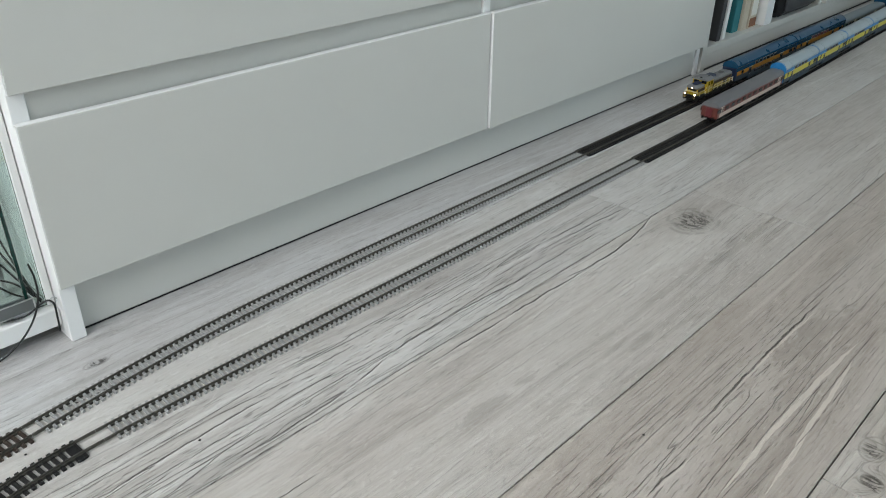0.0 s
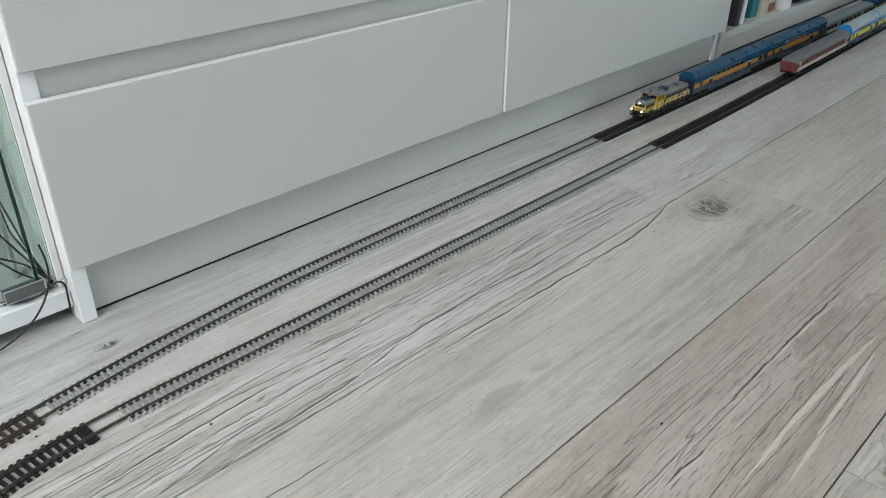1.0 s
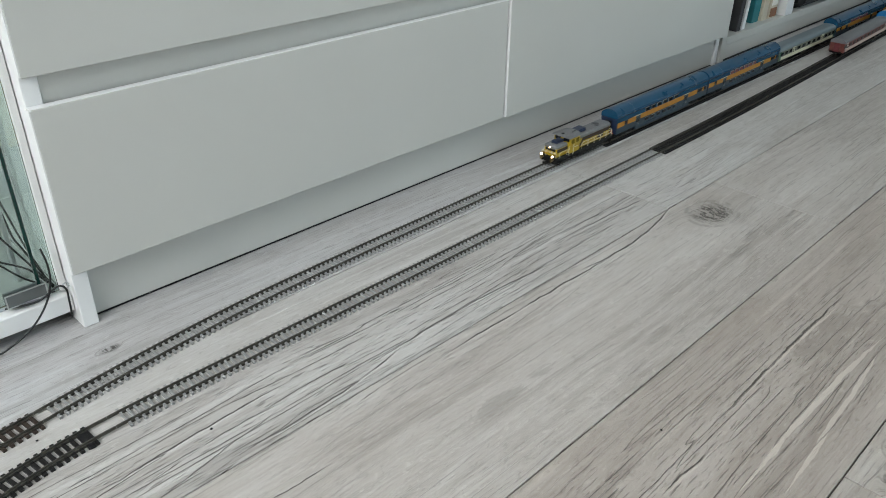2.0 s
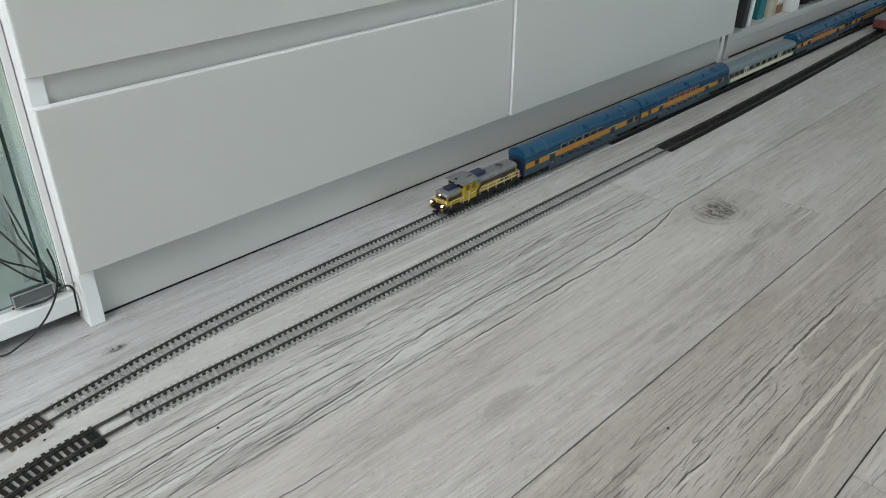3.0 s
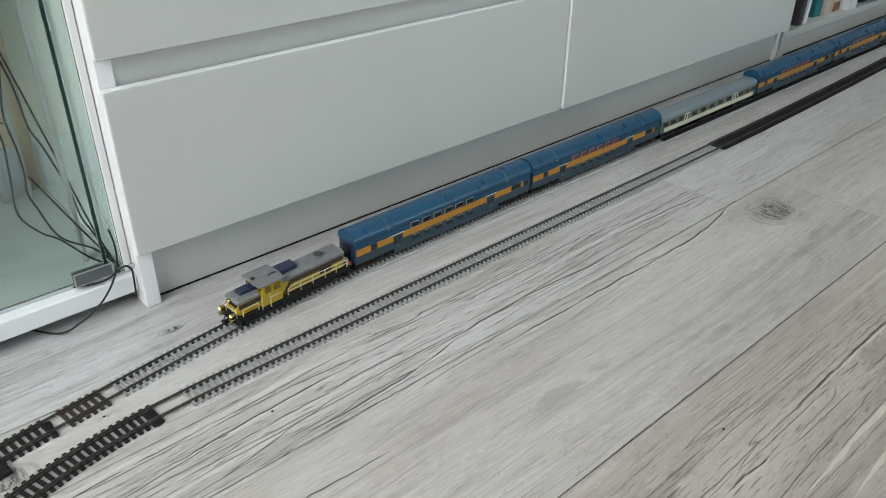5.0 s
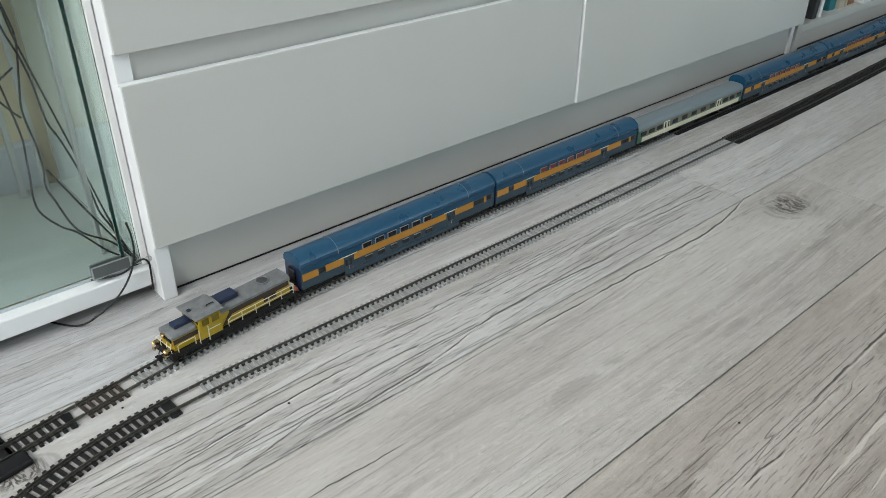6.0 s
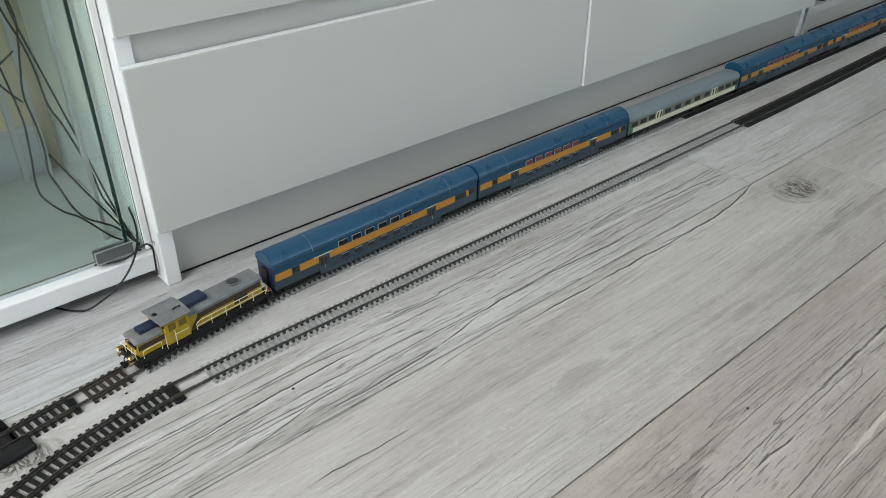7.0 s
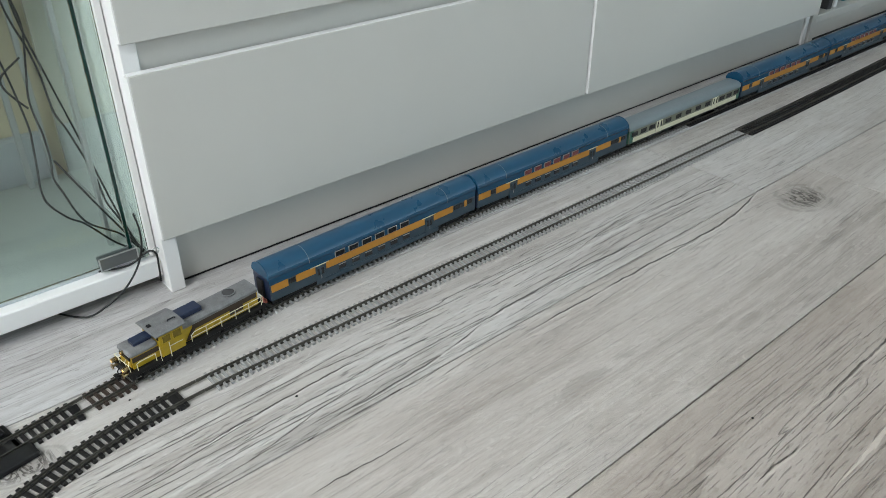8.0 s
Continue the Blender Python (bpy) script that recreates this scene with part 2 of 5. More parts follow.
    pale = ramp(n, [(0.58, (0, 0, 0)), (0.68, (1, 1, 1))])
    l.new(crack.outputs[0], pale.inputs[0])
    col = mix_color(n, l, math_node(n, l, "MULTIPLY", pale.outputs[0], 0.50), col, (0.62, 0.61, 0.59))
    fl = ramp(n, [(0.60, (0, 0, 0)), (0.67, (1, 1, 1))])
    l.new(fleck.outputs[0], fl.inputs[0])
    col = mix_color(n, l, math_node(n, l, "MULTIPLY", fl.outputs[0], 0.35), col, (0.66, 0.65, 0.63))
    dk = ramp(n, [(0.34, (1, 1, 1)), (0.41, (0, 0, 0))])
    l.new(fleck.outputs[0], dk.inputs[0])
    col = mix_color(n, l, math_node(n, l, "MULTIPLY", dk.outputs[0], 0.28), col, (0.22, 0.20, 0.18))
    col = mix_color(n, l, math_node(n, l, "MULTIPLY", lip_glint, 0.55), col, (0.70, 0.69, 0.67))
    col = mix_color(n, l, math_node(n, l, "MULTIPLY", sliver, 0.85), col, (0.68, 0.66, 0.635))
    smudge = None
    for x, y, a, c in SMUDGES:
        one = oval(x, y, a, c, 0.55, 1.05, 3.4)
        smudge = one if smudge is None else math_node(n, l, "MAXIMUM", smudge, one)
    col = mix_color(n, l, math_node(n, l, "MULTIPLY", math_node(n, l, "MULTIPLY", smudge, gated(16, 60, 0.30, 0.50)), 0.40), col, (0.24, 0.218, 0.198))
    col = mix_color(n, l, math_node(n, l, "MULTIPLY", crk, 0.88), col, (0.070, 0.062, 0.055))
    # knots: broken dark figure inside the oval
    kn = noise_tex(n, l, stretch(95, 34), 1.0, 4, 0.6, 1.3)
    kr = ramp(n, [(0.43, (0, 0, 0)), (0.47, (1, 1, 1)), (0.51, (1, 1, 1)), (0.55, (0, 0, 0))])
    l.new(kn.outputs[0], kr.inputs[0])
    core = ramp(n, [(0.25, (0, 0, 0)), (0.85, (1, 1, 1))])
    l.new(kmask, core.inputs[0])
    col = mix_color(n, l, math_node(n, l, "MULTIPLY", core.outputs[0], 0.33), col, (0.24, 0.22, 0.20))
    kf = math_node(n, l, "MULTIPLY", math_node(n, l, "MULTIPLY", kr.outputs[0], core.outputs[0]), 0.95)
    col = mix_color(n, l, kf, col, (0.085, 0.076, 0.068))
    rim = ramp(n, [(0.10, (0, 0, 0)), (0.16, (1, 1, 1)), (0.24, (1, 1, 1)), (0.32, (0, 0, 0))])
    l.new(kmask, rim.inputs[0])
    col = mix_color(n, l, math_node(n, l, "MULTIPLY", math_node(n, l, "MULTIPLY", rim.outputs[0], gated(30, 40, 0.44, 0.52)), 0.35), col, (0.13, 0.115, 0.10))
    col = mix_color(n, l, 1.0, col, info.outputs["Color"], "MULTIPLY")
    l.new(col, b.inputs["Base Color"])
    rr = ramp(n, [(0.3, (0.36,) * 3), (0.7, (0.52,) * 3)])
    l.new(soft.outputs[0], rr.inputs[0])
    l.new(rr.outputs[0], b.inputs["Roughness"])
    deep = math_node(n, l, "SUBTRACT", math_node(n, l, "ADD", math_node(n, l, "MULTIPLY", fine.outputs[0], 0.45), math_node(n, l, "ADD", math_node(n, l, "MULTIPLY", pale.outputs[0], 0.35), math_node(n, l, "MULTIPLY", kf, -0.8))), math_node(n, l, "ADD", crk, math_node(n, l, "MULTIPLY", scr, 0.6)))
    bumped(n, l, b, math_node(n, l, "ADD", deep, math_node(n, l, "ADD", math_node(n, l, "MULTIPLY", wisp.outputs[0], 0.6), math_node(n, l, "MULTIPLY", fleck.outputs[0], 0.9))), 0.85, 0.0011)
    return m


M = dict(
    oak=floor_boards(),
    joint=plain("dark_joint", (0.05, 0.046, 0.042), 0.8),
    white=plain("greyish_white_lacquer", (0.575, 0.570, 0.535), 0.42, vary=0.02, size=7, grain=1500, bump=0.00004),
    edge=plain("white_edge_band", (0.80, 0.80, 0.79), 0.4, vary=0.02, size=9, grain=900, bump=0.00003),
    wall=plain("cream_wall_paint", (0.62, 0.56, 0.40), 0.8, vary=0.04, size=3, grain=300, bump=0.0004),
    unseen_wall=plain("dimmed_unseen_wall", (0.26, 0.265, 0.265), 0.8, vary=0.04, size=3, grain=300, bump=0.0004),
    plaster=plain("white_plaster", (0.72, 0.71, 0.69), 0.85, vary=0.03, size=2, grain=220, bump=0.0005),
    skirting=plain("grey_skirting", (0.46, 0.50, 0.52), 0.5, vary=0.04, size=12),
    glass=glass("pale_green_glass", (0.86, 0.94, 0.91)),
    glass_edge=plain("dark_green_glass_edge", (0.004, 0.030, 0.024), 0.15, vary=0.2),
    alu=plain("brushed_aluminium", (0.55, 0.57, 0.57), 0.38, 0.85, vary=0.06, size=30),
    hinge=plain("dull_grey_metal", (0.20, 0.215, 0.215), 0.40, 0.6, vary=0.1, size=60),
    cable=plain("black_cable", (0.006, 0.008, 0.007), 0.5, vary=0.2, size=80),
    concrete=plain("grey_sleeper_plastic", (0.305, 0.305, 0.298), 0.65, vary=0.16, size=90, grain=1800, dust=0.12),
    web=plain("olive_sleeper_web", (0.060, 0.058, 0.048), 0.7, vary=0.2, size=90),
    tie_black=plain("black_sleeper_plastic", (0.015, 0.0145, 0.014), 0.55, vary=0.25, size=120, dust=0.05, spec=0.3),
    tie_brown=plain("brown_sleeper_plastic", (0.036, 0.024, 0.017), 0.6, vary=0.25, size=120, dust=0.12),
    rail=plain("weathered_nickel_rail", (0.12, 0.113, 0.10), 0.40, 0.7, vary=0.25, size=70),
    rail_dark=plain("dark_steel_rail", (0.16, 0.145, 0.125), 0.42, 0.85, vary=0.3, size=70),
    bed=plain("black_foam_trackbed", (0.012, 0.0115, 0.011), 0.9, vary=0.3, size=200, dust=0.03, spec=0.2),
    black=plain("black_plastic", (0.009, 0.009, 0.010), 0.45, vary=0.2, size=50, dust=0.02, spec=0.35),
    frame=plain("black_underframe", (0.009, 0.0085, 0.008), 0.6, vary=0.3, size=150, dust=0.02, spec=0.25),
    yellow=plain("yellow_loco_paint", (0.41, 0.28, 0.010), 0.38, vary=0.14, size=150, dust=0.07),
    loco_grey=plain("grey_loco_roof", (0.165, 0.167, 0.170), 0.40, vary=0.28, size=120, dust=0.22),
    navy=plain("navy_plastic", (0.012, 0.022, 0.055), 0.40, vary=0.15, size=90, dust=0.05),
    cab_pane=plain("amber_cab_pane", (0.16, 0.115, 0.015), 0.15, vary=0.3, size=200),
    brown=plain("brown_grille", (0.040, 0.024, 0.012), 0.6, vary=0.2, size=300),
    rail_white=plain("cream_handrail", (0.72, 0.68, 0.50), 0.5, vary=0.05),
    brass=plain("brass_fitting", (0.40, 0.30, 0.15), 0.26, 0.9, vary=0.15),
    pink=plain("dull_red_buffer", (0.45, 0.13, 0.09), 0.5, vary=0.2),
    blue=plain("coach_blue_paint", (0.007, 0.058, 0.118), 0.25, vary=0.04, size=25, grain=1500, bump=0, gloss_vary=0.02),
    # lighter copy of the coach blue, holding the crown's sheen in its colour
    crown_sheen=plain("sheen_lightened_blue", (0.015, 0.070, 0.134), 0.28, vary=0.03, size=25, grain=1500, bump=0, gloss_vary=0.01),
    slate=plain("coach_slate_paint", (0.022, 0.046, 0.066), 0.40, vary=0.10, size=80, dust=0.06),
    orange=plain("coach_orange_paint", (0.44, 0.195, 0.018), 0.40, vary=0.10, size=120, dust=0.04),
    band_yellow=plain("coach_yellow_paint", (0.55, 0.47, 0.045), 0.40, vary=0.10, size=120, dust=0.04),
    bright_blue=plain("coach_bright_blue_paint", (0.020, 0.185, 0.43), 0.36, vary=0.05, size=25, grain=1500, bump=0, gloss_vary=0.02),
    silver_roof=plain("pale_grey_roof", (0.34, 0.40, 0.43), 0.40, vary=0.05, size=25, grain=1500, bump=0, gloss_vary=0.02),
    tail_roof=plain("dull_brown_grey_roof", (0.150, 0.150, 0.158), 0.45, vary=0.08, size=25, grain=1500, bump=0, gloss_vary=0.02),
    grey_roof=plain("blue_grey_roof", (0.170, 0.208, 0.225), 0.40, vary=0.05, size=25, grain=1500, bump=0, gloss_vary=0.02),
    cream=plain("coach_cream_paint", (0.62, 0.60, 0.44), 0.42, vary=0.07, size=90, dust=0.04),
    pinkish=plain("faded_cream_paint", (0.50, 0.40, 0.34), 0.42, vary=0.10, size=90, dust=0.04),
    pale_glass=plain("grey_green_board", (0.33, 0.365, 0.345), 0.45, vary=0.05, size=6, gloss_vary=0.01),
    green=plain("coach_green_paint", (0.030, 0.110, 0.075), 0.42, vary=0.12, size=90, dust=0.05),
    olive=plain("coach_olive_paint", (0.150, 0.155, 0.115), 0.42, vary=0.12, size=90, dust=0.04),
    red=plain("coach_red_paint", (0.14, 0.038, 0.029), 0.42, vary=0.12, size=90, dust=0.05),
    red_seat=plain("red_interior", (0.13, 0.022, 0.026), 0.5, vary=0.35, size=250),
    pane=plain("dark_window_pane", (0.010, 0.012, 0.014), 0.10, vary=0.2, size=80, bump=0),
    silver=plain("silver_window_frame", (0.38, 0.38, 0.37), 0.35, 0.5, vary=0.08),
    steel=plain("steel_wheel", (0.22, 0.21, 0.20), 0.35, 0.9, vary=0.2),
    lamp=glowing("warm_headlight", (1.0, 0.90, 0.74), 10.0),
    teal=plain("teal_book_cloth", (0.020, 0.170, 0.190), 0.6, vary=0.1, size=40),
    beige=plain("beige_book_cover", (0.52, 0.46, 0.36), 0.6, vary=0.15, size=25),
    paper=plain("book_pages", (0.72, 0.70, 0.64), 0.8, vary=0.06, size=300),
    charcoal=plain("charcoal_book_cover", (0.050, 0.050, 0.052), 0.5, vary=0.1, size=30),
    rust=plain("rust_print", (0.24, 0.11, 0.06), 0.6, vary=0.2, size=60),
)


# ---- mesh helpers ----
def part(name, bm, material, parent=None, label="", smooth=False):
    me = bpy.data.meshes.new(name)
    bmesh.ops.recalc_face_normals(bm, faces=bm.faces)
    bm.to_mesh(me)
    bm.free()
    me.materials.append(material)
    if smooth:
        for p in me.polygons:
            p.use_smooth = True
    ob = new(name, me)
    if parent is not None:
        ob.parent = parent
    if label:
        tagged(ob, label)
    return ob


def box(bm, x0, x1, y0, y1, z0, z1, bevel=0.0, seg=1):
    got = bmesh.ops.create_cube(bm, size=1.0)
    vs = got["verts"]
    for v in vs:
        v.co = Vector(((x0 + x1) / 2 + v.co.x * (x1 - x0), (y0 + y1) / 2 + v.co.y * (y1 - y0), (z0 + z1) / 2 + v.co.z * (z1 - z0)))
    if bevel:
        edges = list({e for v in vs for e in v.link_edges})
        bmesh.ops.bevel(bm, geom=edges, offset=bevel, segments=seg, profile=0.5, affect="EDGES")
    return bm


def boxes(rows, bevel=0.0):
    bm = bmesh.new()
    for r in rows:
        box(bm, *r, bevel=bevel)
    return bm


def cyl(bm, a, b, r, seg=12, r2=None):
    a, b = Vector(a), Vector(b)
    got = bmesh.ops.create_cone(bm, cap_ends=True, segments=seg, radius1=r, radius2=r if r2 is None else r2, depth=(b - a).length)
    m = Matrix.Translation((a + b) / 2) @ (b - a).to_track_quat("Z", "Y").to_matrix().to_4x4()
    bmesh.ops.transform(bm, matrix=m, verts=got["verts"])
    return bm


def ring(a, b, outer, inner, seg=14):
    """An open sleeve round the way from a to b."""
    a, b = Vector(a), Vector(b)
    q, bm = (b - a).to_track_quat("Z", "Y"), bmesh.new()
    rows = [[bm.verts.new(p + q @ Vector((r * math.cos(2 * math.pi * k / seg), r * math.sin(2 * math.pi * k / seg), 0))) for k in range(seg)]
            for p, r in ((a, outer), (b, outer), (b, inner), (a, inner))]
    for u, v in zip(rows, rows[1:] + rows[:1]):
        for k in range(seg):
            bm.faces.new((u[k], u[(k + 1) % seg], v[(k + 1) % seg], v[k]))
    return bm


def prism(profile, x0, x1, bm=None):
    """A closed profile in y, z drawn out along x."""
    bm = bm or bmesh.new()
    a = [bm.verts.new((x0, y, z)) for y, z in profile]
    b = [bm.verts.new((x1, y, z)) for y, z in profile]
    k = len(profile)
    for i in range(k):
        bm.faces.new((a[i], a[(i + 1) % k], b[(i + 1) % k], b[i]))
    bm.faces.new([bm.verts.new(v.co) for v in a])
    bm.faces.new([bm.verts.new(v.co) for v in b][::-1])
    return bm


def tube(points, r, bm=None, seg=6):
    """A round bar through points."""
    bm = bm or bmesh.new()
    pts = [Vector(p) for p in points]
    rings = []
    for i, p in enumerate(pts):
        d = (pts[min(i + 1, len(pts) - 1)] - pts[max(i - 1, 0)]).normalized()
        q = d.to_track_quat("Z", "Y")
        rings.append([bm.verts.new(p + q @ Vector((r * math.cos(2 * math.pi * k / seg), r * math.sin(2 * math.pi * k / seg), 0))) for k in range(seg)])
    for u, v in zip(rings, rings[1:]):
        for k in range(seg):
            bm.faces.new((u[k], u[(k + 1) % seg], v[(k + 1) % seg], v[k]))
    bm.faces.new(rings[0][::-1])
    bm.faces.new(rings[-1])
    return bm


def spline(points, steps=8):
    """A smooth line through points."""
    P = [Vector(p) for p in points]
    P = [P[0] * 2 - P[1]] + P + [P[-1] * 2 - P[-2]]
    out = []
    for i in range(1, len(P) - 2):
        a, b, c, d = P[i - 1:i + 3]
        for k in range(steps):
            t = k / steps
            out.append(0.5 * ((2 * b) + (c - a) * t + (2 * a - 5 * b + 4 * c - d) * t * t + (3 * b - a - 3 * c + d) * t ** 3))
    out.append(P[-2])
    return out


def thing(name, label, category, group="", kind="", place=(0, 0, 0)):
    e = new(name)
    e.empty_display_size = 0.05
    e.location = place
    return tagged(e, label, category, group, kind)


def wpart(name, bm, material, parent, label="", smooth=False):
    """A part drawn in the room's own coordinates, under a thing that stands elsewhere."""
    ob = part(name, bm, material, parent, label, smooth)
    ob.location = -parent.location
    return ob


def shared(name, mesh, parent, m):
    ob = new(name, mesh)
    ob.parent, ob.matrix_basis = parent, m
    return ob


def mesh_of(bm, name, material):
    me = bpy.data.meshes.new(name)
    bmesh.ops.recalc_face_normals(bm, faces=bm.faces)
    bm.to_mesh(me)
    bm.free()
    me.materials.append(material)
    return me


# ---- room ----
X0, X1, Y0, Y1, ZC = -2.10, 6.50, -3.50, 0.31, 2.85

ground = tagged(part("floor", boxes([(X0, X1, Y0, Y1, -0.06, -0.0045)]), M["joint"]), "subfloor below whitewashed oak boards", "floor", kind="structure")
tagged(part("ceiling", boxes([(X0, X1, Y0, Y1, ZC, ZC + 0.12)]), M["plaster"]), "plain white plaster ceiling", "ceiling", kind="structure")
tagged(part("wall_north", boxes([(X0, X1, Y1, Y1 + 0.15, 0, ZC)]), M["wall"]), "cream painted wall behind the cabinets", "wall", kind="structure")
tagged(part("wall_east", boxes([(X1, X1 + 0.15, Y0, Y1, 0, ZC)]), M["plaster"]), "plain white plaster wall", "wall", kind="structure")
tagged(part("baseboard", boxes([(X0, -0.02, 0.294, 0.3098, 0.0, 0.092)], 0.003), M["skirting"]), "grey skirting board along the wall", "baseboard", kind="structure")
# west and south walls with one window opening each
tagged(part("wall_west", boxes([(X0 - 0.2, X0, Y0, -2.3, 0, ZC), (X0 - 0.2, X0, -2.3, Y1, 0, 1.10), (X0 - 0.2, X0, -2.3, Y1, 2.75, ZC), (X0 - 0.2, X0, 0.26, Y1, 1.10, 2.75)]), M["plaster"]),
       "white plaster wall with a wide window", "wall", kind="structure")
# out of view; its dark grey is chosen to weaken reflections in the cabinet glass
tagged(part("wall_south", boxes([(X0, 1.1, Y0 - 0.2, Y0, 0, ZC), (3.7, X1, Y0 - 0.2, Y0, 0, ZC), (1.1, 3.7, Y0 - 0.2, Y0, 0, 0.22), (1.1, 3.7, Y0 - 0.2, Y0, 2.75, ZC)]), M["unseen_wall"]),
       "unseen wall kept dark against glass reflections, with a tall wide window", "wall", kind="structure")
w1 = thing("window_1", "wide white framed window with clear panes", "window", kind="structure", place=(X0 - 0.1, -1.02, 1.10))
wpart("window_frame", boxes([(X0 - 0.13, X0 - 0.07, -2.3, 0.26, 1.10, 1.16), (X0 - 0.13, X0 - 0.07, -2.3, 0.26, 2.69, 2.75), (X0 - 0.13, X0 - 0.07, -2.3, -2.24, 1.16, 2.69),
                             (X0 - 0.13, X0 - 0.07, 0.20, 0.26, 1.16, 2.69), (X0 - 0.13, X0 - 0.07, -1.06, -0.98, 1.16, 2.69)]), M["edge"], w1)
w2 = thing("window_2", "wide white framed window with clear panes", "window", kind="structure", place=(2.4, Y0 - 0.1, 0.22))
wpart("window_frame", boxes([(1.1, 3.7, Y0 - 0.13, Y0 - 0.07, 0.22, 0.28), (1.1, 3.7, Y0 - 0.13, Y0 - 0.07, 2.69, 2.75), (1.1, 1.16, Y0 - 0.13, Y0 - 0.07, 0.28, 2.69),
                             (3.64, 3.7, Y0 - 0.13, Y0 - 0.07, 0.28, 2.69), (2.36, 2.44, Y0 - 0.13, Y0 - 0.07, 0.28, 2.69)]), M["edge"], w2)
for w, rows in ((w1, [(X0 - 0.105, X0 - 0.099, -2.24, -1.06, 1.16, 2.69), (X0 - 0.105, X0 - 0.099, -0.98, 0.20, 1.16, 2.69)]),
                (w2, [(1.16, 2.36, Y0 - 0.105, Y0 - 0.099, 0.28, 2.69), (2.44, 3.64, Y0 - 0.105, Y0 - 0.099, 0.28, 2.69)])):
    for r in rows:
        wpart("pane", boxes([r]), M["glass"], w).visible_shadow = False


# ---- drawer cabinet ----
FY, SY, PY, BY = -0.038, -0.0275, -0.012, -0.016      # drawer fronts, side panels, plinth, shelf unit
CX0, CX1, MID = -0.004, 1.398, 0.6675


def drawer_cabinet():
    c = thing("drawer_cabinet", "long white lacquered drawer cabinet with handleless fronts", "cabinet", place=(0.70, 0.14, 0))
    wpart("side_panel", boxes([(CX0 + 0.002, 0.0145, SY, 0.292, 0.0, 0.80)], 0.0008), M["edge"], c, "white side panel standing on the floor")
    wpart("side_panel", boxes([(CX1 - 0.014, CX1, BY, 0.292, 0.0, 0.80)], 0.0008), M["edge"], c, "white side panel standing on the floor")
    wpart("plinth", boxes([(0.0150, CX1 - 0.0145, PY, PY + 0.016, 0.0015, 0.082)], 0.0008), M["white"], c, "recessed plinth board")
    # black strip that puts in the dark shade of the gap below the plinth
    wpart("floor_seal", boxes([(0.0150, CX1 - 0.0145, PY - 0.0006, PY + 0.014, 0.0, 0.0012)]), M["black"], c, "black strip for the shade in the gap under the plinth")
    wpart("bottom_panel", boxes([(0.0150, CX1 - 0.0145, PY + 0.002, 0.29, 0.0825, 0.098)]), M["white"], c)
    wpart("back_panel", boxes([(0.0150, CX1 - 0.0145, 0.284, 0.291, 0.10, 0.79)]), M["white"], c)
    wpart("partition", boxes([(MID - 0.007, MID + 0.009, SY + 0.0005, 0.282, 0.0985, 0.785)], 0.0006), M["edge"], c)
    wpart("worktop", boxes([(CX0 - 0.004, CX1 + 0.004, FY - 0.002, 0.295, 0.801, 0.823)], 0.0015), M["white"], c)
    rows = [(0.071, 0.249), (0.2785, 0.520), (0.549, 0.792)]
    for z0, z1 in rows:
        for x0, x1 in ((CX0 + 0.0015, MID - 0.0015), (MID + 0.0020, CX1 - 0.0195)):
            fy = FY - 0.0028 if x0 > 0.1 else FY
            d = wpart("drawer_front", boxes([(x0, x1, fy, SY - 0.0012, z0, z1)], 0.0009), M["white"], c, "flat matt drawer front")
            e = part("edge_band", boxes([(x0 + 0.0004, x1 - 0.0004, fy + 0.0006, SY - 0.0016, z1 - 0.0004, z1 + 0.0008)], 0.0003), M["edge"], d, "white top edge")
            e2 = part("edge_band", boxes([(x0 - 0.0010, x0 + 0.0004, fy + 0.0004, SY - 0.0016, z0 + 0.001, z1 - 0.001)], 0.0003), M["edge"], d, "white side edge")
    for z0, z1 in ((0.240, 0.292), (0.512, 0.562)):
        for x0, x1 in ((0.0150, MID - 0.0075), (MID + 0.0095, CX1 - 0.0145)):
            wpart("grip_rail", boxes([(x0, x1, SY + 0.004, SY + 0.016, z0, z1)], 0.0006), M["white"], c, "recessed rail behind the finger gap")
            wpart("drawer_box", boxes([(x0 + 0.006, x1 - 0.006, SY + 0.0185, 0.25, z0 - 0.13, z0 - 0.015)]), M["edge"], c)
    return c


drawer_cabinet()


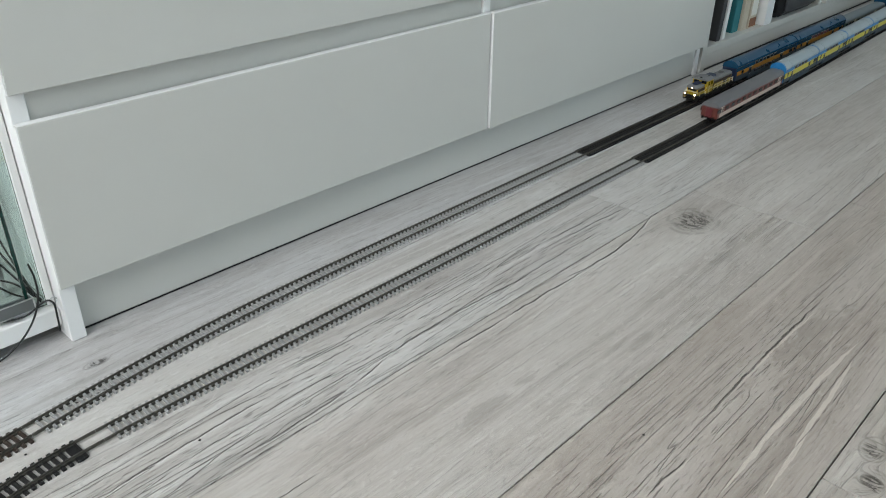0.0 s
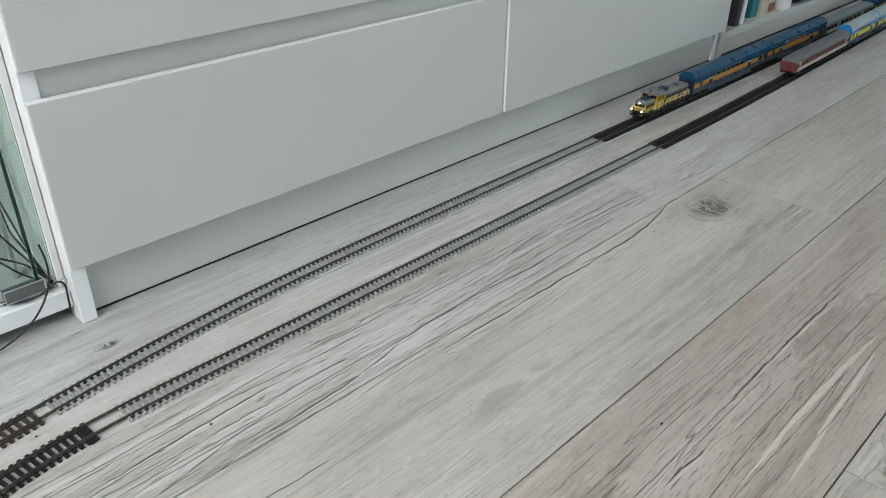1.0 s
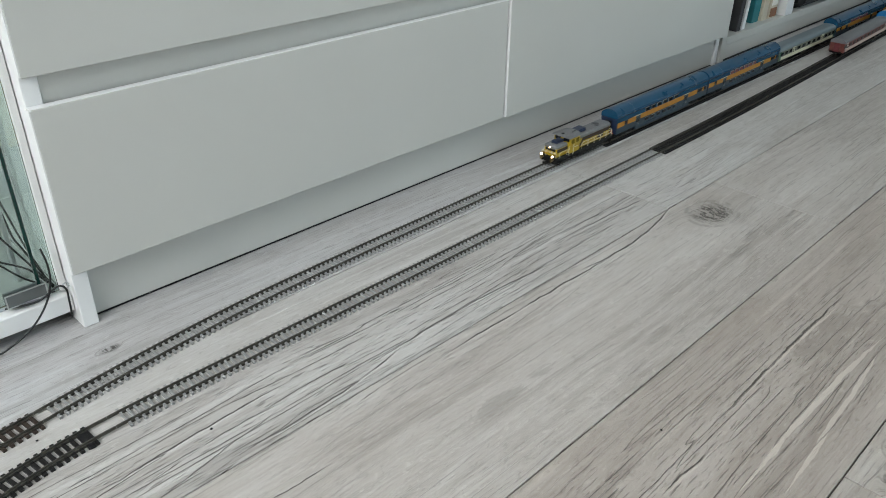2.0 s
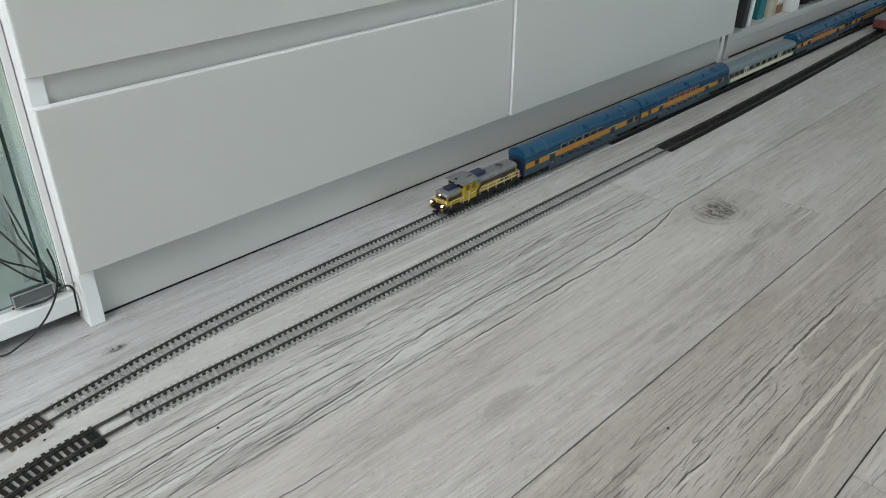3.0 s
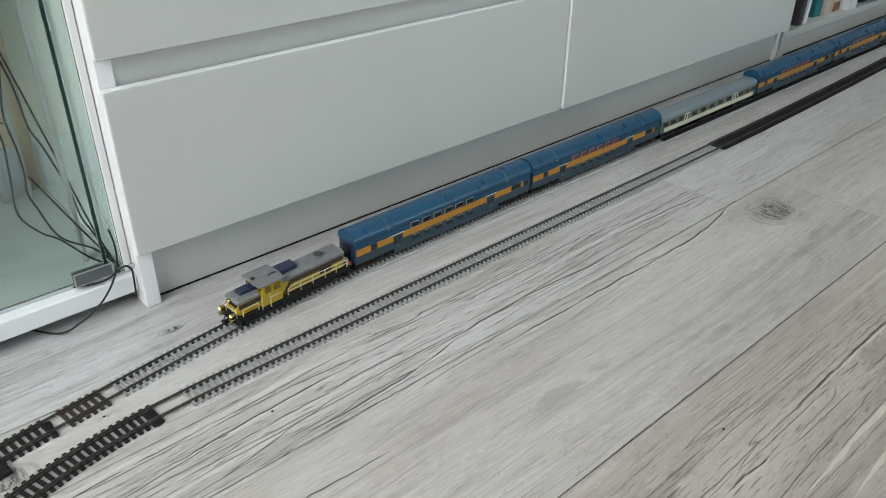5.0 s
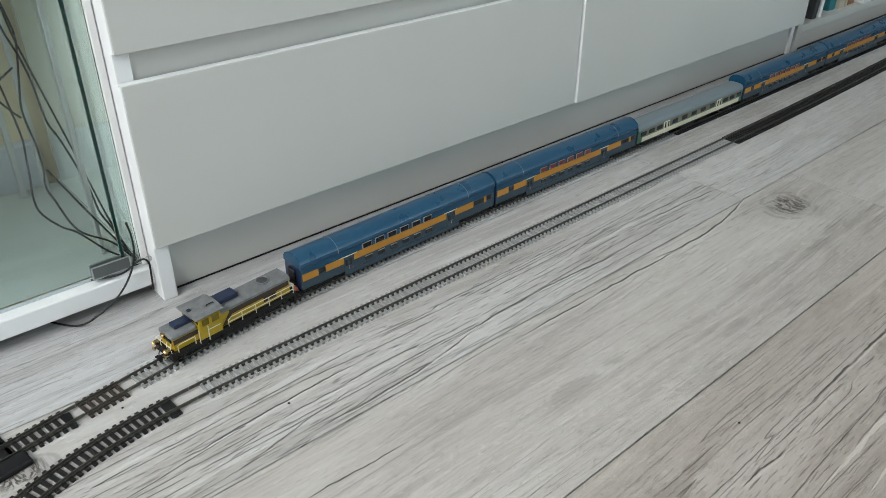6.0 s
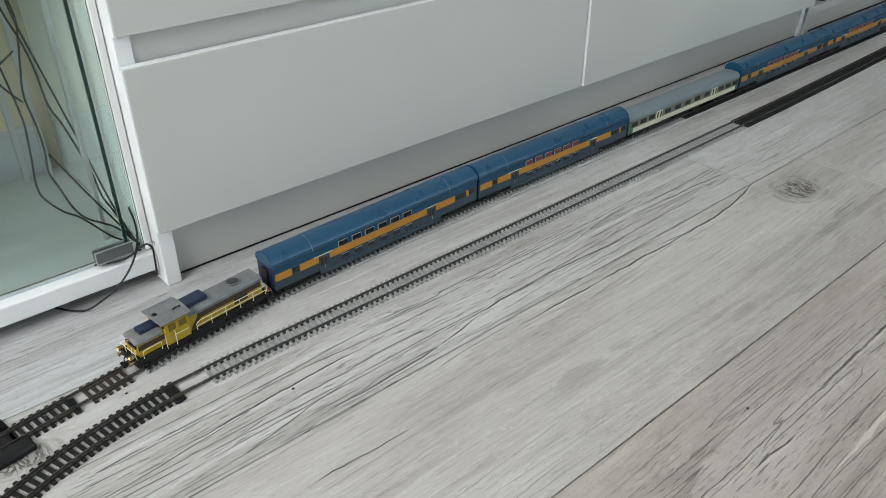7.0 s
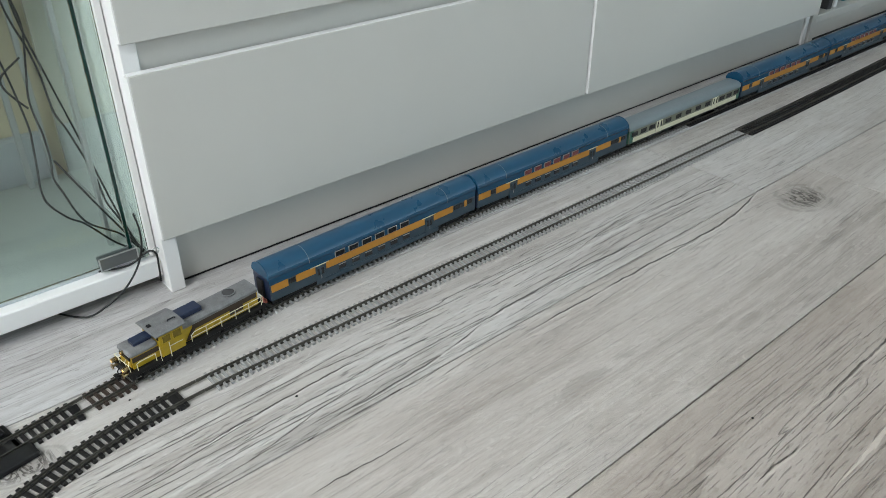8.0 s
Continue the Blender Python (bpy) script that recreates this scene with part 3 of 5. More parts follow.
# ---- glass display cabinet ----
def display_cabinet():
    gx0, gx1, gy = -0.46, 0.0003, 0.010
    c = thing("display_cabinet", "glass display cabinet on a white base with open cable clutter", "cabinet", place=(-0.235, 0.15, 0.0))
    wpart("base_board", boxes([(gx0, gx1, gy - 0.006, gy + 0.014, 0.006, 0.0275)], 0.0012), M["edge"], c, "white front rail of the base")
    wpart("bottom_panel", boxes([(gx0, gx1, gy + 0.0145, 0.285, 0.016, 0.031)], 0.0008), M["pale_glass"], c, "pale floor of the cabinet")
    for x in (gx0 + 0.02, gx1 - 0.03):
        for y in (0.05, 0.20):
            wpart("foot", boxes([(x - 0.012, x + 0.012, y, y + 0.024, -0.0110, 0.0158)], 0.001), M["black"], c)
    wpart("side_glass", boxes([(gx1 - 0.006, gx1 - 0.001, gy + 0.012, 0.28, 0.0315, 1.40)]), M["glass"], c, "clear side pane").visible_shadow = False
    # unseen closed side, added to keep the window light off the interior
    wpart("side_panel", boxes([(gx0, gx0 + 0.018, gy, 0.285, 0.0315, 1.40)], 0.0008), M["edge"], c, "unseen white side added to shade the interior")
    for z in (0.46, 0.86):
        wpart("shelf_board", boxes([(gx0 + 0.0185, gx1 - 0.010, gy + 0.02, 0.28, z, z + 0.016)], 0.0008), M["edge"], c)
    d = wpart("door", boxes([(gx0 + 0.004, -0.0266, gy + 0.002, gy + 0.0065, 0.036, 1.40)]), M["glass"], c, "clear frameless glass door")
    d.visible_shadow = False
    part("door_edge", boxes([(-0.0265, -0.0236, gy + 0.0016, gy + 0.0069, 0.036, 1.40)], 0.0002), M["glass_edge"], d, "dark green polished edge")
    wpart("fixed_pane", boxes([(-0.0232, gx1 - 0.0078, gy + 0.002, gy + 0.0065, 0.0315, 1.40)]), M["glass"], c, "narrow fixed pane beside the door").visible_shadow = False
    wpart("seal_strip", boxes([(gx1 - 0.0072, gx1 - 0.0004, gy - 0.0004, gy + 0.0118, 0.0312, 1.40)], 0.0005), M["edge"], c, "white upright seal strip")
    wpart("gasket", boxes([(gx0 + 0.004, gx1 - 0.002, gy + 0.0085, gy + 0.0105, 0.0278, 0.0305)]), M["skirting"], c)
    h = wpart("hinge", boxes([(-0.060, -0.020, gy - 0.0012, gy + 0.0008, 0.0335, 0.0480), (-0.060, -0.020, gy + 0.0075, gy + 0.0095, 0.0335, 0.0480), (-0.060, -0.020, gy + 0.0008, gy + 0.0075, 0.0315, 0.0345)], 0.0006), M["hinge"], c, "dark metal pivot clamp")
    part("trim", boxes([(-0.0606, -0.0194, gy - 0.0022, gy - 0.0011, 0.0330, 0.0344), (-0.0606, -0.0194, gy - 0.0022, gy - 0.0011, 0.0470, 0.0484),
                        (-0.0606, -0.0592, gy - 0.0022, gy - 0.0011, 0.0344, 0.0470), (-0.0208, -0.0194, gy - 0.0022, gy - 0.0011, 0.0344, 0.0470)], 0.0003), M["alu"], h, "bright metal rim")
    wpart("upright", boxes([(-0.0335, -0.0285, 0.060, 0.068, 0.0315, 1.40)], 0.0008), M["alu"], c, "slim metal upright")
    wpart("upright", boxes([(-0.058, -0.051, 0.262, 0.270, 0.0315, 1.40)], 0.0008), M["alu"], c, "slim metal upright")
    wpart("upright", boxes([(-0.030, -0.024, 0.258, 0.266, 0.0315, 1.40)], 0.0008), M["alu"], c, "slim metal upright")
    wpart("top_panel", boxes([(gx0, gx1, gy - 0.006, 0.285, 1.402, 1.425)], 0.001), M["edge"], c)
    c.location += SHIFT
    return c


SHIFT = Vector((-0.003, -0.018, 0.011))
display_cabinet()

CABLES = [
    [(-0.062, 0.128, 0.34), (-0.058, 0.128, 0.293), (-0.054, 0.128, 0.269), (-0.046, 0.128, 0.241), (-0.041, 0.128, 0.213), (-0.042, 0.107, 0.178), (-0.036, 0.095, 0.157), (-0.028, 0.069, 0.114), (-0.027, 0.054, 0.088), (-0.022, 0.045, 0.072), (-0.013, 0.030, 0.043), (-0.010, 0.020, 0.036)],
    [(-0.058, 0.128, 0.34), (-0.050, 0.128, 0.297), (-0.045, 0.128, 0.265), (-0.048, 0.128, 0.242), (-0.053, 0.128, 0.216), (-0.061, 0.112, 0.191), (-0.061, 0.094, 0.162), (-0.064, 0.078, 0.139), (-0.068, 0.068, 0.124), (-0.065, 0.059, 0.110), (-0.055, 0.042, 0.079), (-0.027, 0.035, 0.057), (-0.013, 0.026, 0.038)],
    [(-0.085, 0.128, 0.320), (-0.077, 0.128, 0.262), (-0.074, 0.128, 0.235), (-0.071, 0.123, 0.209), (-0.071, 0.099, 0.172), (-0.075, 0.085, 0.153), (-0.080, 0.071, 0.133), (-0.084, 0.061, 0.119), (-0.083, 0.052, 0.105), (-0.070, 0.044, 0.088), (-0.056, 0.040, 0.077), (-0.035, 0.030, 0.052), (-0.016, 0.026, 0.036)],
    [(-0.061, 0.078, 0.138), (-0.050, 0.066, 0.115), (-0.039, 0.054, 0.092), (-0.027, 0.042, 0.068), (-0.014, 0.029, 0.042), (-0.011, 0.020, 0.034)],
    [(-0.055, 0.128, 0.233), (-0.076, 0.128, 0.218), (-0.079, 0.121, 0.208), (-0.072, 0.114, 0.196), (-0.064, 0.109, 0.186)],
    [(-0.018, -0.001, 0.092), (-0.016, -0.002, 0.074), (-0.018, -0.003, 0.053), (-0.028, -0.005, 0.032), (-0.046, -0.010, 0.016), (-0.068, -0.009, 0.003), (-0.090, 0.004, -0.0085), (-0.12, 0.05, -0.0096)],
    [(-0.062, 0.013, 0.0325), (-0.034, 0.002, 0.034), (-0.014, -0.006, 0.047), (-0.0072, -0.010, 0.044), (-0.0066, -0.009, 0.030), (-0.0066, -0.005, 0.006)],
    [(-0.040, 0.19, 0.34), (-0.036, 0.185, 0.26), (-0.026, 0.16, 0.19), (-0.018, 0.13, 0.13), (-0.014, 0.08, 0.07), (-0.012, 0.03, 0.038)],
]
for pts in CABLES:
    lean = [Vector(p) + SHIFT for p in pts]
    ob = part("cable", tube(spline(lean, 7), 0.0011, seg=7), M["cable"], smooth=True)
    tagged(ob, "thin black power cable hanging in the display cabinet", "cable", "cables in the display cabinet")
loops = part("cable_tie", tube([(-0.0090 + 0.0035 * math.cos(a), -0.026, 0.057 + 0.0035 * math.sin(a)) for a in [k * 0.55 for k in range(12)]], 0.0007), M["alu"], smooth=True)
tagged(loops, "small wire loop holding the cables at the cabinet corner", "cable tie")


# ---- shelf unit ----
def shelf_unit():
    x0, x1 = 1.4115, 2.30
    c = thing("shelf_unit", "low pale grey shelf unit with an open book compartment", "shelf", place=((x0 + x1) / 2, 0.14, 0))
    wpart("side_panel", boxes([(x0, x0 + 0.020, BY, 0.292, 0.0, 0.80)], 0.0008), M["white"], c)
    wpart("side_panel", boxes([(2.055, 2.075, BY, 0.292, 0.0535, 0.80)], 0.0008), M["white"], c)
    wpart("plinth", boxes([(x0 + 0.0205, x1 + 1.2, BY + 0.002, BY + 0.018, 0.0035, 0.036)], 0.0008), M["white"], c)
    # shade of the gap under this plinth, again drawn as a black strip
    wpart("floor_seal", boxes([(x0 + 0.0205, x1 + 1.2, BY + 0.001, BY + 0.016, 0.0, 0.0030)]), M["black"], c, "black strip for the shade in the gap under the plinth")
    wpart("shelf_board", boxes([(x0 + 0.0205, x1 + 1.2, BY, 0.290, 0.0365, 0.053)], 0.0008), M["white"], c)
    wpart("shelf_board", boxes([(x0 + 0.0205, 2.0545, BY, 0.290, 0.33, 0.348)], 0.0008), M["white"], c)
    wpart("divider", boxes([(1.716, 1.756, BY, 0.285, 0.0535, 0.3295)], 0.0008), M["edge"], c, "white upright divider")
    wpart("back_panel", boxes([(x0 + 0.0205, x1 + 1.2, 0.285, 0.291, 0.054, 0.79)]), M["white"], c)
    wpart("door", boxes([(2.0755, x1 + 1.2, BY - 0.012, BY + 0.006, 0.056, 0.79)], 0.001), M["white"], c, "flat closed door")
    wpart("worktop", boxes([(x0, x1 + 1.2, FY, 0.295, 0.801, 0.823)], 0.0015), M["white"], c)
    return c


shelf_unit()


def book(x, w, h, depth, cover, label, lean=0.0, y=0.0):
    b = thing("book", label, "book", "books on the shelf", place=(x, y, 0.0535))
    t = 0.0022
    part("cover", boxes([(0, t, 0, depth, 0, h), (w - t, w, 0, depth, 0, h), (t, w - t, 0, t, 0, h)], 0.0005), cover, b)
    part("pages", boxes([(t, w - t, t, depth - 0.003, 0.002, h - 0.003)]), M["paper"], b)
    b.rotation_euler = (0, radians(lean), 0)
    return b


book(1.490, 0.018, 0.25, 0.19, M["charcoal"], "charcoal bound book leaning on the shelf", 5, -0.006)
book(1.518, 0.013, 0.24, 0.19, M["edge"], "white slim folder leaning on the shelf", 5, -0.006)
book(1.548, 0.032, 0.26, 0.19, M["charcoal"], "dark grey bound book on the shelf", 3, 0.040)
book(1.588, 0.032, 0.27, 0.21, M["teal"], "teal cloth bound book on the shelf", 3, 0.006)
book(1.624, 0.028, 0.25, 0.20, M["beige"], "beige paperback on the shelf", 2, 0.000)
pb = book(1.656, 0.040, 0.24, 0.20, M["beige"], "pale book with a rust coloured print", 1, -0.002)
part("print", boxes([(0.004, 0.036, -0.0012, -0.0002, 0.004, 0.024)]), M["rust"], pb)
part("print", boxes([(0.006, 0.034, -0.0012, -0.0002, 0.030, 0.075)], 0.0004), M["paper"], pb)
sp = thing("loudspeaker", "black box loudspeaker on the shelf", "speaker", place=(1.905, 0.090, 0.0535))
part("cabinet", boxes([(-0.105, 0.105, -0.11, 0.11, 0.004, 0.26)], 0.012), M["black"], sp)
part("grille", boxes([(-0.095, 0.095, -0.116, -0.1102, 0.018, 0.25)], 0.0025), M["charcoal"], sp)
for fx in (-0.08, 0.08):
    for fy in (-0.08, 0.08):
        part("foot", cyl(bmesh.new(), (fx, fy, 0), (fx, fy, 0.0045), 0.008), M["black"], sp)


# ---- tracks ----
def curve_y(x, table):
    for (xa, ya, sa), (xb, yb, sb) in zip(table, table[1:]):
        if xa <= x <= xb:
            t, d = (x - xa) / (xb - xa), xb - xa
            return (2 * t ** 3 - 3 * t * t + 1) * ya + (t ** 3 - 2 * t * t + t) * d * sa + (-2 * t ** 3 + 3 * t * t) * yb + (t ** 3 - t * t) * d * sb
    return table[0][1] + (x - table[0][0]) * table[0][2] if x < table[0][0] else table[-1][1] + (x - table[-1][0]) * table[-1][2]


FAR = [(-0.30, -0.176, 0.19), (-0.10, -0.142, 0.155), (0.20, -0.1115, 0.03), (0.45, -0.1085, 0.0), (6.4, -0.1085, 0.0)]
NEAR = [(-0.36, -0.310, 0.62), (-0.215, -0.2285, 0.44), (-0.06, -0.1945, 0.05), (0.10, -0.1930, 0.0), (0.90, -0.1930, 0.0), (1.50, -0.1830, 0.028), (2.00, -0.1680, 0.026), (2.60, -0.1590, 0.0), (6.4, -0.1590, 0.0)]
RAIL_TOP = 0.0052
G = 0.0165


def line_pose(x, table, z=0.0):
    s = (curve_y(x + 0.002, table) - curve_y(x - 0.002, table)) / 0.004
    return pose(x, curve_y(x, table), z, 0, 0, math.degrees(math.atan(s)))


def rail_mesh(x0, x1, side, table, step=0.012):
    k = max(2, int((x1 - x0) / step) if x0 < 0.45 else 80)
    profile = [(-0.0011, 0.0022), (0.0011, 0.0022), (0.0011, 0.0027), (0.00035, 0.0030), (0.00035, 0.0042), (0.00055, 0.0044), (0.00055, 0.0051), (0.0004, 0.0052),
               (-0.0004, 0.0052), (-0.00055, 0.0051), (-0.00055, 0.0044), (-0.00035, 0.0042), (-0.00035, 0.0030), (-0.0011, 0.0027)]
    bm, rings = bmesh.new(), []
    for i in range(k + 1):
        m = line_pose(x0 + (x1 - x0) * i / k, table)
        rings.append([bm.verts.new(m @ Vector((0, side * (G / 2 + 0.0005) + y, z))) for y, z in profile])
    n = len(profile)
    for a, b in zip(rings, rings[1:]):
        for j in range(n):
            bm.faces.new((a[j], a[(j + 1) % n], b[(j + 1) % n], b[j]))
    bm.faces.new(rings[0])
    bm.faces.new(rings[-1][::-1])
    return bm


def sleeper_bm(length, width, height, chair=True):
    bm = boxes([(-width / 2, width / 2, -length / 2, length / 2, 0.0, height)])
    if chair:
        for s in (-1, 1):
            y = s * (G / 2 + 0.0005)
            box(bm, -width * 0.42, width * 0.42, y - 0.0031, y - 0.0013, height, height + 0.0009)
            box(bm, -width * 0.42, width * 0.42, y + 0.0013, y + 0.0031, height, height + 0.0009)
    return bm


def track(table, x0, x1, pitch, mat, rail_mat, label, sx0=None, sx1=None, length=0.030, width=0.0028, height=0.0022, single=True, bed=False, webs=True):
    """One length of track: two rails on sleepers from sx0 to sx1."""
    sx0, sx1 = x0 if sx0 is None else sx0, x1 if sx1 is None else sx1
    mid = (x0 + x1) / 2
    c = thing("track_section", label, "model track", "tracks on the floor", place=(mid, curve_y(mid, table), 0))
    for s in (-1, 1):
        wpart("rail", rail_mesh(x0, x1, s, table), rail_mat, c)
    n = int(round((sx1 - sx0) / pitch))
    back = Matrix.Translation(-c.location)
    if single:
        me = mesh_of(sleeper_bm(length, width, height), "sleeper", mat)
        for i in range(n + 1):
            shared("sleeper", me, c, back @ line_pose(sx0 + (sx1 - sx0) * i / n, table))
    else:
        vs, fs = [], []
        for i in range(n + 1):
            m = line_pose(sx0 + (sx1 - sx0) * i / n, table)
            o = len(vs)
            for dx, dy, dz in ((-1, -1, 0), (1, -1, 0), (1, 1, 0), (-1, 1, 0), (-1, -1, 1), (1, -1, 1), (1, 1, 1), (-1, 1, 1)):
                vs.append(tuple(m @ Vector((dx * width / 2, dy * length / 2, dz * height))))
            fs += [tuple(o + j for j in f) for f in ((0, 1, 2, 3), (4, 5, 6, 7), (0, 1, 5, 4), (1, 2, 6, 5), (2, 3, 7, 6), (3, 0, 4, 7))]
        me = bpy.data.meshes.new("sleeper_row")
        me.from_pydata(vs, [], fs)
        me.materials.append(mat)
        ob = tagged(new("sleeper_row", me), kind="stuff")
        ob.parent, ob.location = c, -c.location
    if webs:
        # thin plastic ties under each rail
        for s in (-1, 1):
            bm, prev = bmesh.new(), None
            k = 24
            for i in range(k + 1):
                m = line_pose(sx0 + (sx1 - sx0) * i / k, table)
                ring = [bm.verts.new(m @ Vector((0, s * (G / 2 + 0.0005) + dy, dz))) for dy, dz in ((-0.0013, 0.0002), (0.0013, 0.0002), (0.0013, 0.0016), (-0.0013, 0.0016))]
                if prev:
                    for j in range(4):
                        bm.faces.new((prev[j], prev[(j + 1) % 4], ring[(j + 1) % 4], ring[j]))
                prev = ring
            wpart("sleeper_web", bm, M["web"], c)
    if bed:
        bm, prev, k = bmesh.new(), None, 60
        for i in range(k + 1):
            m = line_pose(sx0 + (sx1 - sx0) * i / k, table)
            now = [bm.verts.new(m @ Vector((0, dy, dz))) for dy, dz in ((-0.0156, 0.0), (0.0156, 0.0), (0.0152, 0.0017), (-0.0152, 0.0017))]
            if prev:
                for j in range(4):
                    bm.faces.new((prev[j], prev[(j + 1) % 4], now[(j + 1) % 4], now[j]))
            else:
                bm.faces.new(now)
            prev = now
        bm.faces.new(prev[::-1])
        wpart("trackbed", bm, M["bed"], c, "black foam bed under the sleepers")
    return c


GREY = "straight model track with concrete-grey plastic sleepers on the boards"
track(NEAR, -0.048, 0.868, 0.0069, M["concrete"], M["rail"], GREY, sx0=-0.036, width=0.0025, height=0.0027)
track(FAR, -0.093, 0.826, 0.0069, M["concrete"], M["rail"], GREY, sx0=-0.080, width=0.0025, height=0.0027)
DARK = "black model track on a foam bed beside the cabinets"
track(NEAR, 0.870, 1.80, 0.0069, M["tie_black"], M["rail_dark"], DARK, sx0=0.878, sx1=1.797, bed=True, webs=False, height=0.0026)
track(NEAR, 1.8005, 6.40, 0.0069, M["tie_black"], M["rail_dark"], DARK, sx0=1.804, single=False, bed=True, webs=False, height=0.0026)
track(FAR, 0.828, 1.76, 0.0069, M["tie_black"], M["rail_dark"], DARK, sx0=0.834, sx1=1.757, bed=True, webs=False, height=0.0026)
track(FAR, 1.7605, 6.40, 0.0069, M["tie_black"], M["rail_dark"], DARK, sx0=1.764, single=False, bed=True, webs=False, height=0.0026)
track(NEAR, -0.355, -0.0485, 0.0069, M["tie_black"], M["rail"], "curved model track with black plastic sleepers", sx1=-0.069, width=0.0036)
track(FAR, -0.136, -0.0935, 0.0067, M["tie_brown"], M["rail"], "short model track piece with brown sleepers", sx0=-0.132, sx1=-0.097, width=0.0034)
track(FAR, -0.200, -0.1365, 0.0068, M["tie_black"], M["rail"], "short model track piece with black plastic sleepers", sx1=-0.150, width=0.0036)
track(FAR, -0.36, -0.2005, 0.0069, M["tie_black"], M["rail"], "model turnout track with black plastic sleepers", width=0.0036)
tm = thing("point_motor", "black plastic turnout motor box beside the track", "point motor", place=(-0.256, curve_y(-0.256, FAR) + 0.001, 0))
tm.rotation_euler = (0, 0, radians(10))
part("base", boxes([(-0.08, 0.060, -0.026, 0.030, 0.0, 0.0021)], 0.0008), M["black"], tm)
part("cover", boxes([(-0.08, 0.055, 0.0125, 0.0300, 0.0022, 0.0075), (-0.08, 0.064, -0.030, -0.0125, 0.0, 0.0060)], 0.0012), M["black"], tm)
for end_x, tab in ((-0.0725, NEAR), (-0.1465, FAR)):
    pl = curve_y(end_x, tab)
    cl = part("track_connector", boxes([(end_x - 0.0045, end_x + 0.0025, pl - 0.0075, pl + 0.0075, 0.0, 0.0026), (end_x - 0.003, end_x + 0.0025, pl - 0.0165, pl - 0.0105, 0.0, 0.0032)], 0.0006), M["black"])
    tagged(cl, "black plastic feed clip between two rails", "track clip", "track clips")

# small lumps added to stand for dark specks on the boards
for cx, cy, r in ((0.014, -0.262, 0.0013), (0.307, -0.550, 0.0013), (-0.105, -0.167, 0.0012)):
    bm = bmesh.new()
    bmesh.ops.create_icosphere(bm, subdivisions=1, radius=r)
    for v in bm.verts:
        v.co = Vector((cx + v.co.x * random.uniform(0.8, 1.3), cy + v.co.y * random.uniform(0.8, 1.2), r * 0.6 + v.co.z * 0.6))
    tagged(part("crumb", bm, M["black"]), "tiny black speck on the oak boards", "crumb", "crumbs on the floor")


# ---- rolling stock: each vehicle stands on z = 0 at the rail's top, its front towards -x ----
def bogie(parent, x, wheels=2, base=0.026, name="bogie"):
    b = part(name, boxes([(x - base / 2 - 0.007, x + base / 2 + 0.007, -0.0125, -0.0100, 0.0035, 0.0085), (x - base / 2 - 0.007, x + base / 2 + 0.007, 0.0100, 0.0125, 0.0035, 0.0085),
                          (x - 0.006, x + 0.006, -0.0100, 0.0100, 0.0050, 0.0100)] +
                         [(x + d - 0.003, x + d + 0.003, s * 0.0130 - 0.0008, s * 0.0130 + 0.0008, 0.0030, 0.0082) for d in (-base / 2, base / 2) for s in (-1, 1)], 0.0006), M["frame"], parent)
    for k in range(wheels):
        wx = x - base / 2 + base * k / (wheels - 1)
        for s in (-1, 1):
            bm = cyl(bmesh.new(), (wx, s * 0.0072, 0.0055), (wx, s * 0.0094, 0.0055), 0.0055, 16)
            cyl(bm, (wx, s * 0.0066, 0.0052), (wx, s * 0.0072, 0.0052), 0.0060, 16)
            part("wheel", bm, M["steel"], b)
    return b


def buffers(parent, x, way, z=0.0120, mat="frame"):
    for s in (-1, 1):
        bm = cyl(bmesh.new(), (x, s * 0.0100, z), (x + way * 0.0045, s * 0.0100, z), 0.0013, 8)
        cyl(bm, (x + way * 0.0045, s * 0.0100, z), (x + way * 0.0055, s * 0.0100, z), 0.0027, 12)
        part("buffer", bm, M[mat], parent)
    cp = part("coupler", boxes([(min(x, x + way * 0.0075), max(x, x + way * 0.0075), -0.0016, 0.0016, 0.0055, 0.0082), (min(x + way * 0.005, x + way * 0.0085), max(x + way * 0.005, x + way * 0.0085), -0.0045, 0.0045, 0.0055, 0.0075)], 0.0003), M["frame"], parent)
    return cp


def hood_profile(w, z0, z1, r):
    """Upright sides with rounded shoulders."""
    out = [(-w, z0), (w, z0), (w, z1 - r)]
    out += [(w - r + r * math.cos(a), z1 - r + r * math.sin(a)) for a in (0.4, 0.8, 1.2, 1.57)]
    out += [(-y, z) for y, z in reversed(out[2:])]
    return out


def slant(y, xa, za, xb, zb, wide):
    """A thin sloping strip on a side wall."""
    bm = bmesh.new()
    rows = [[bm.verts.new((x, v, z)) for x, z in ((xa, za), (xa + wide, za), (xb + wide, zb), (xb, zb))] for v in (y, y + 0.0006)]
    bm.faces.new(rows[0])
    bm.faces.new(rows[1][::-1])
    for k in range(4):
        bm.faces.new((rows[0][k], rows[0][(k + 1) % 4], rows[1][(k + 1) % 4], rows[1][k]))
    return bm


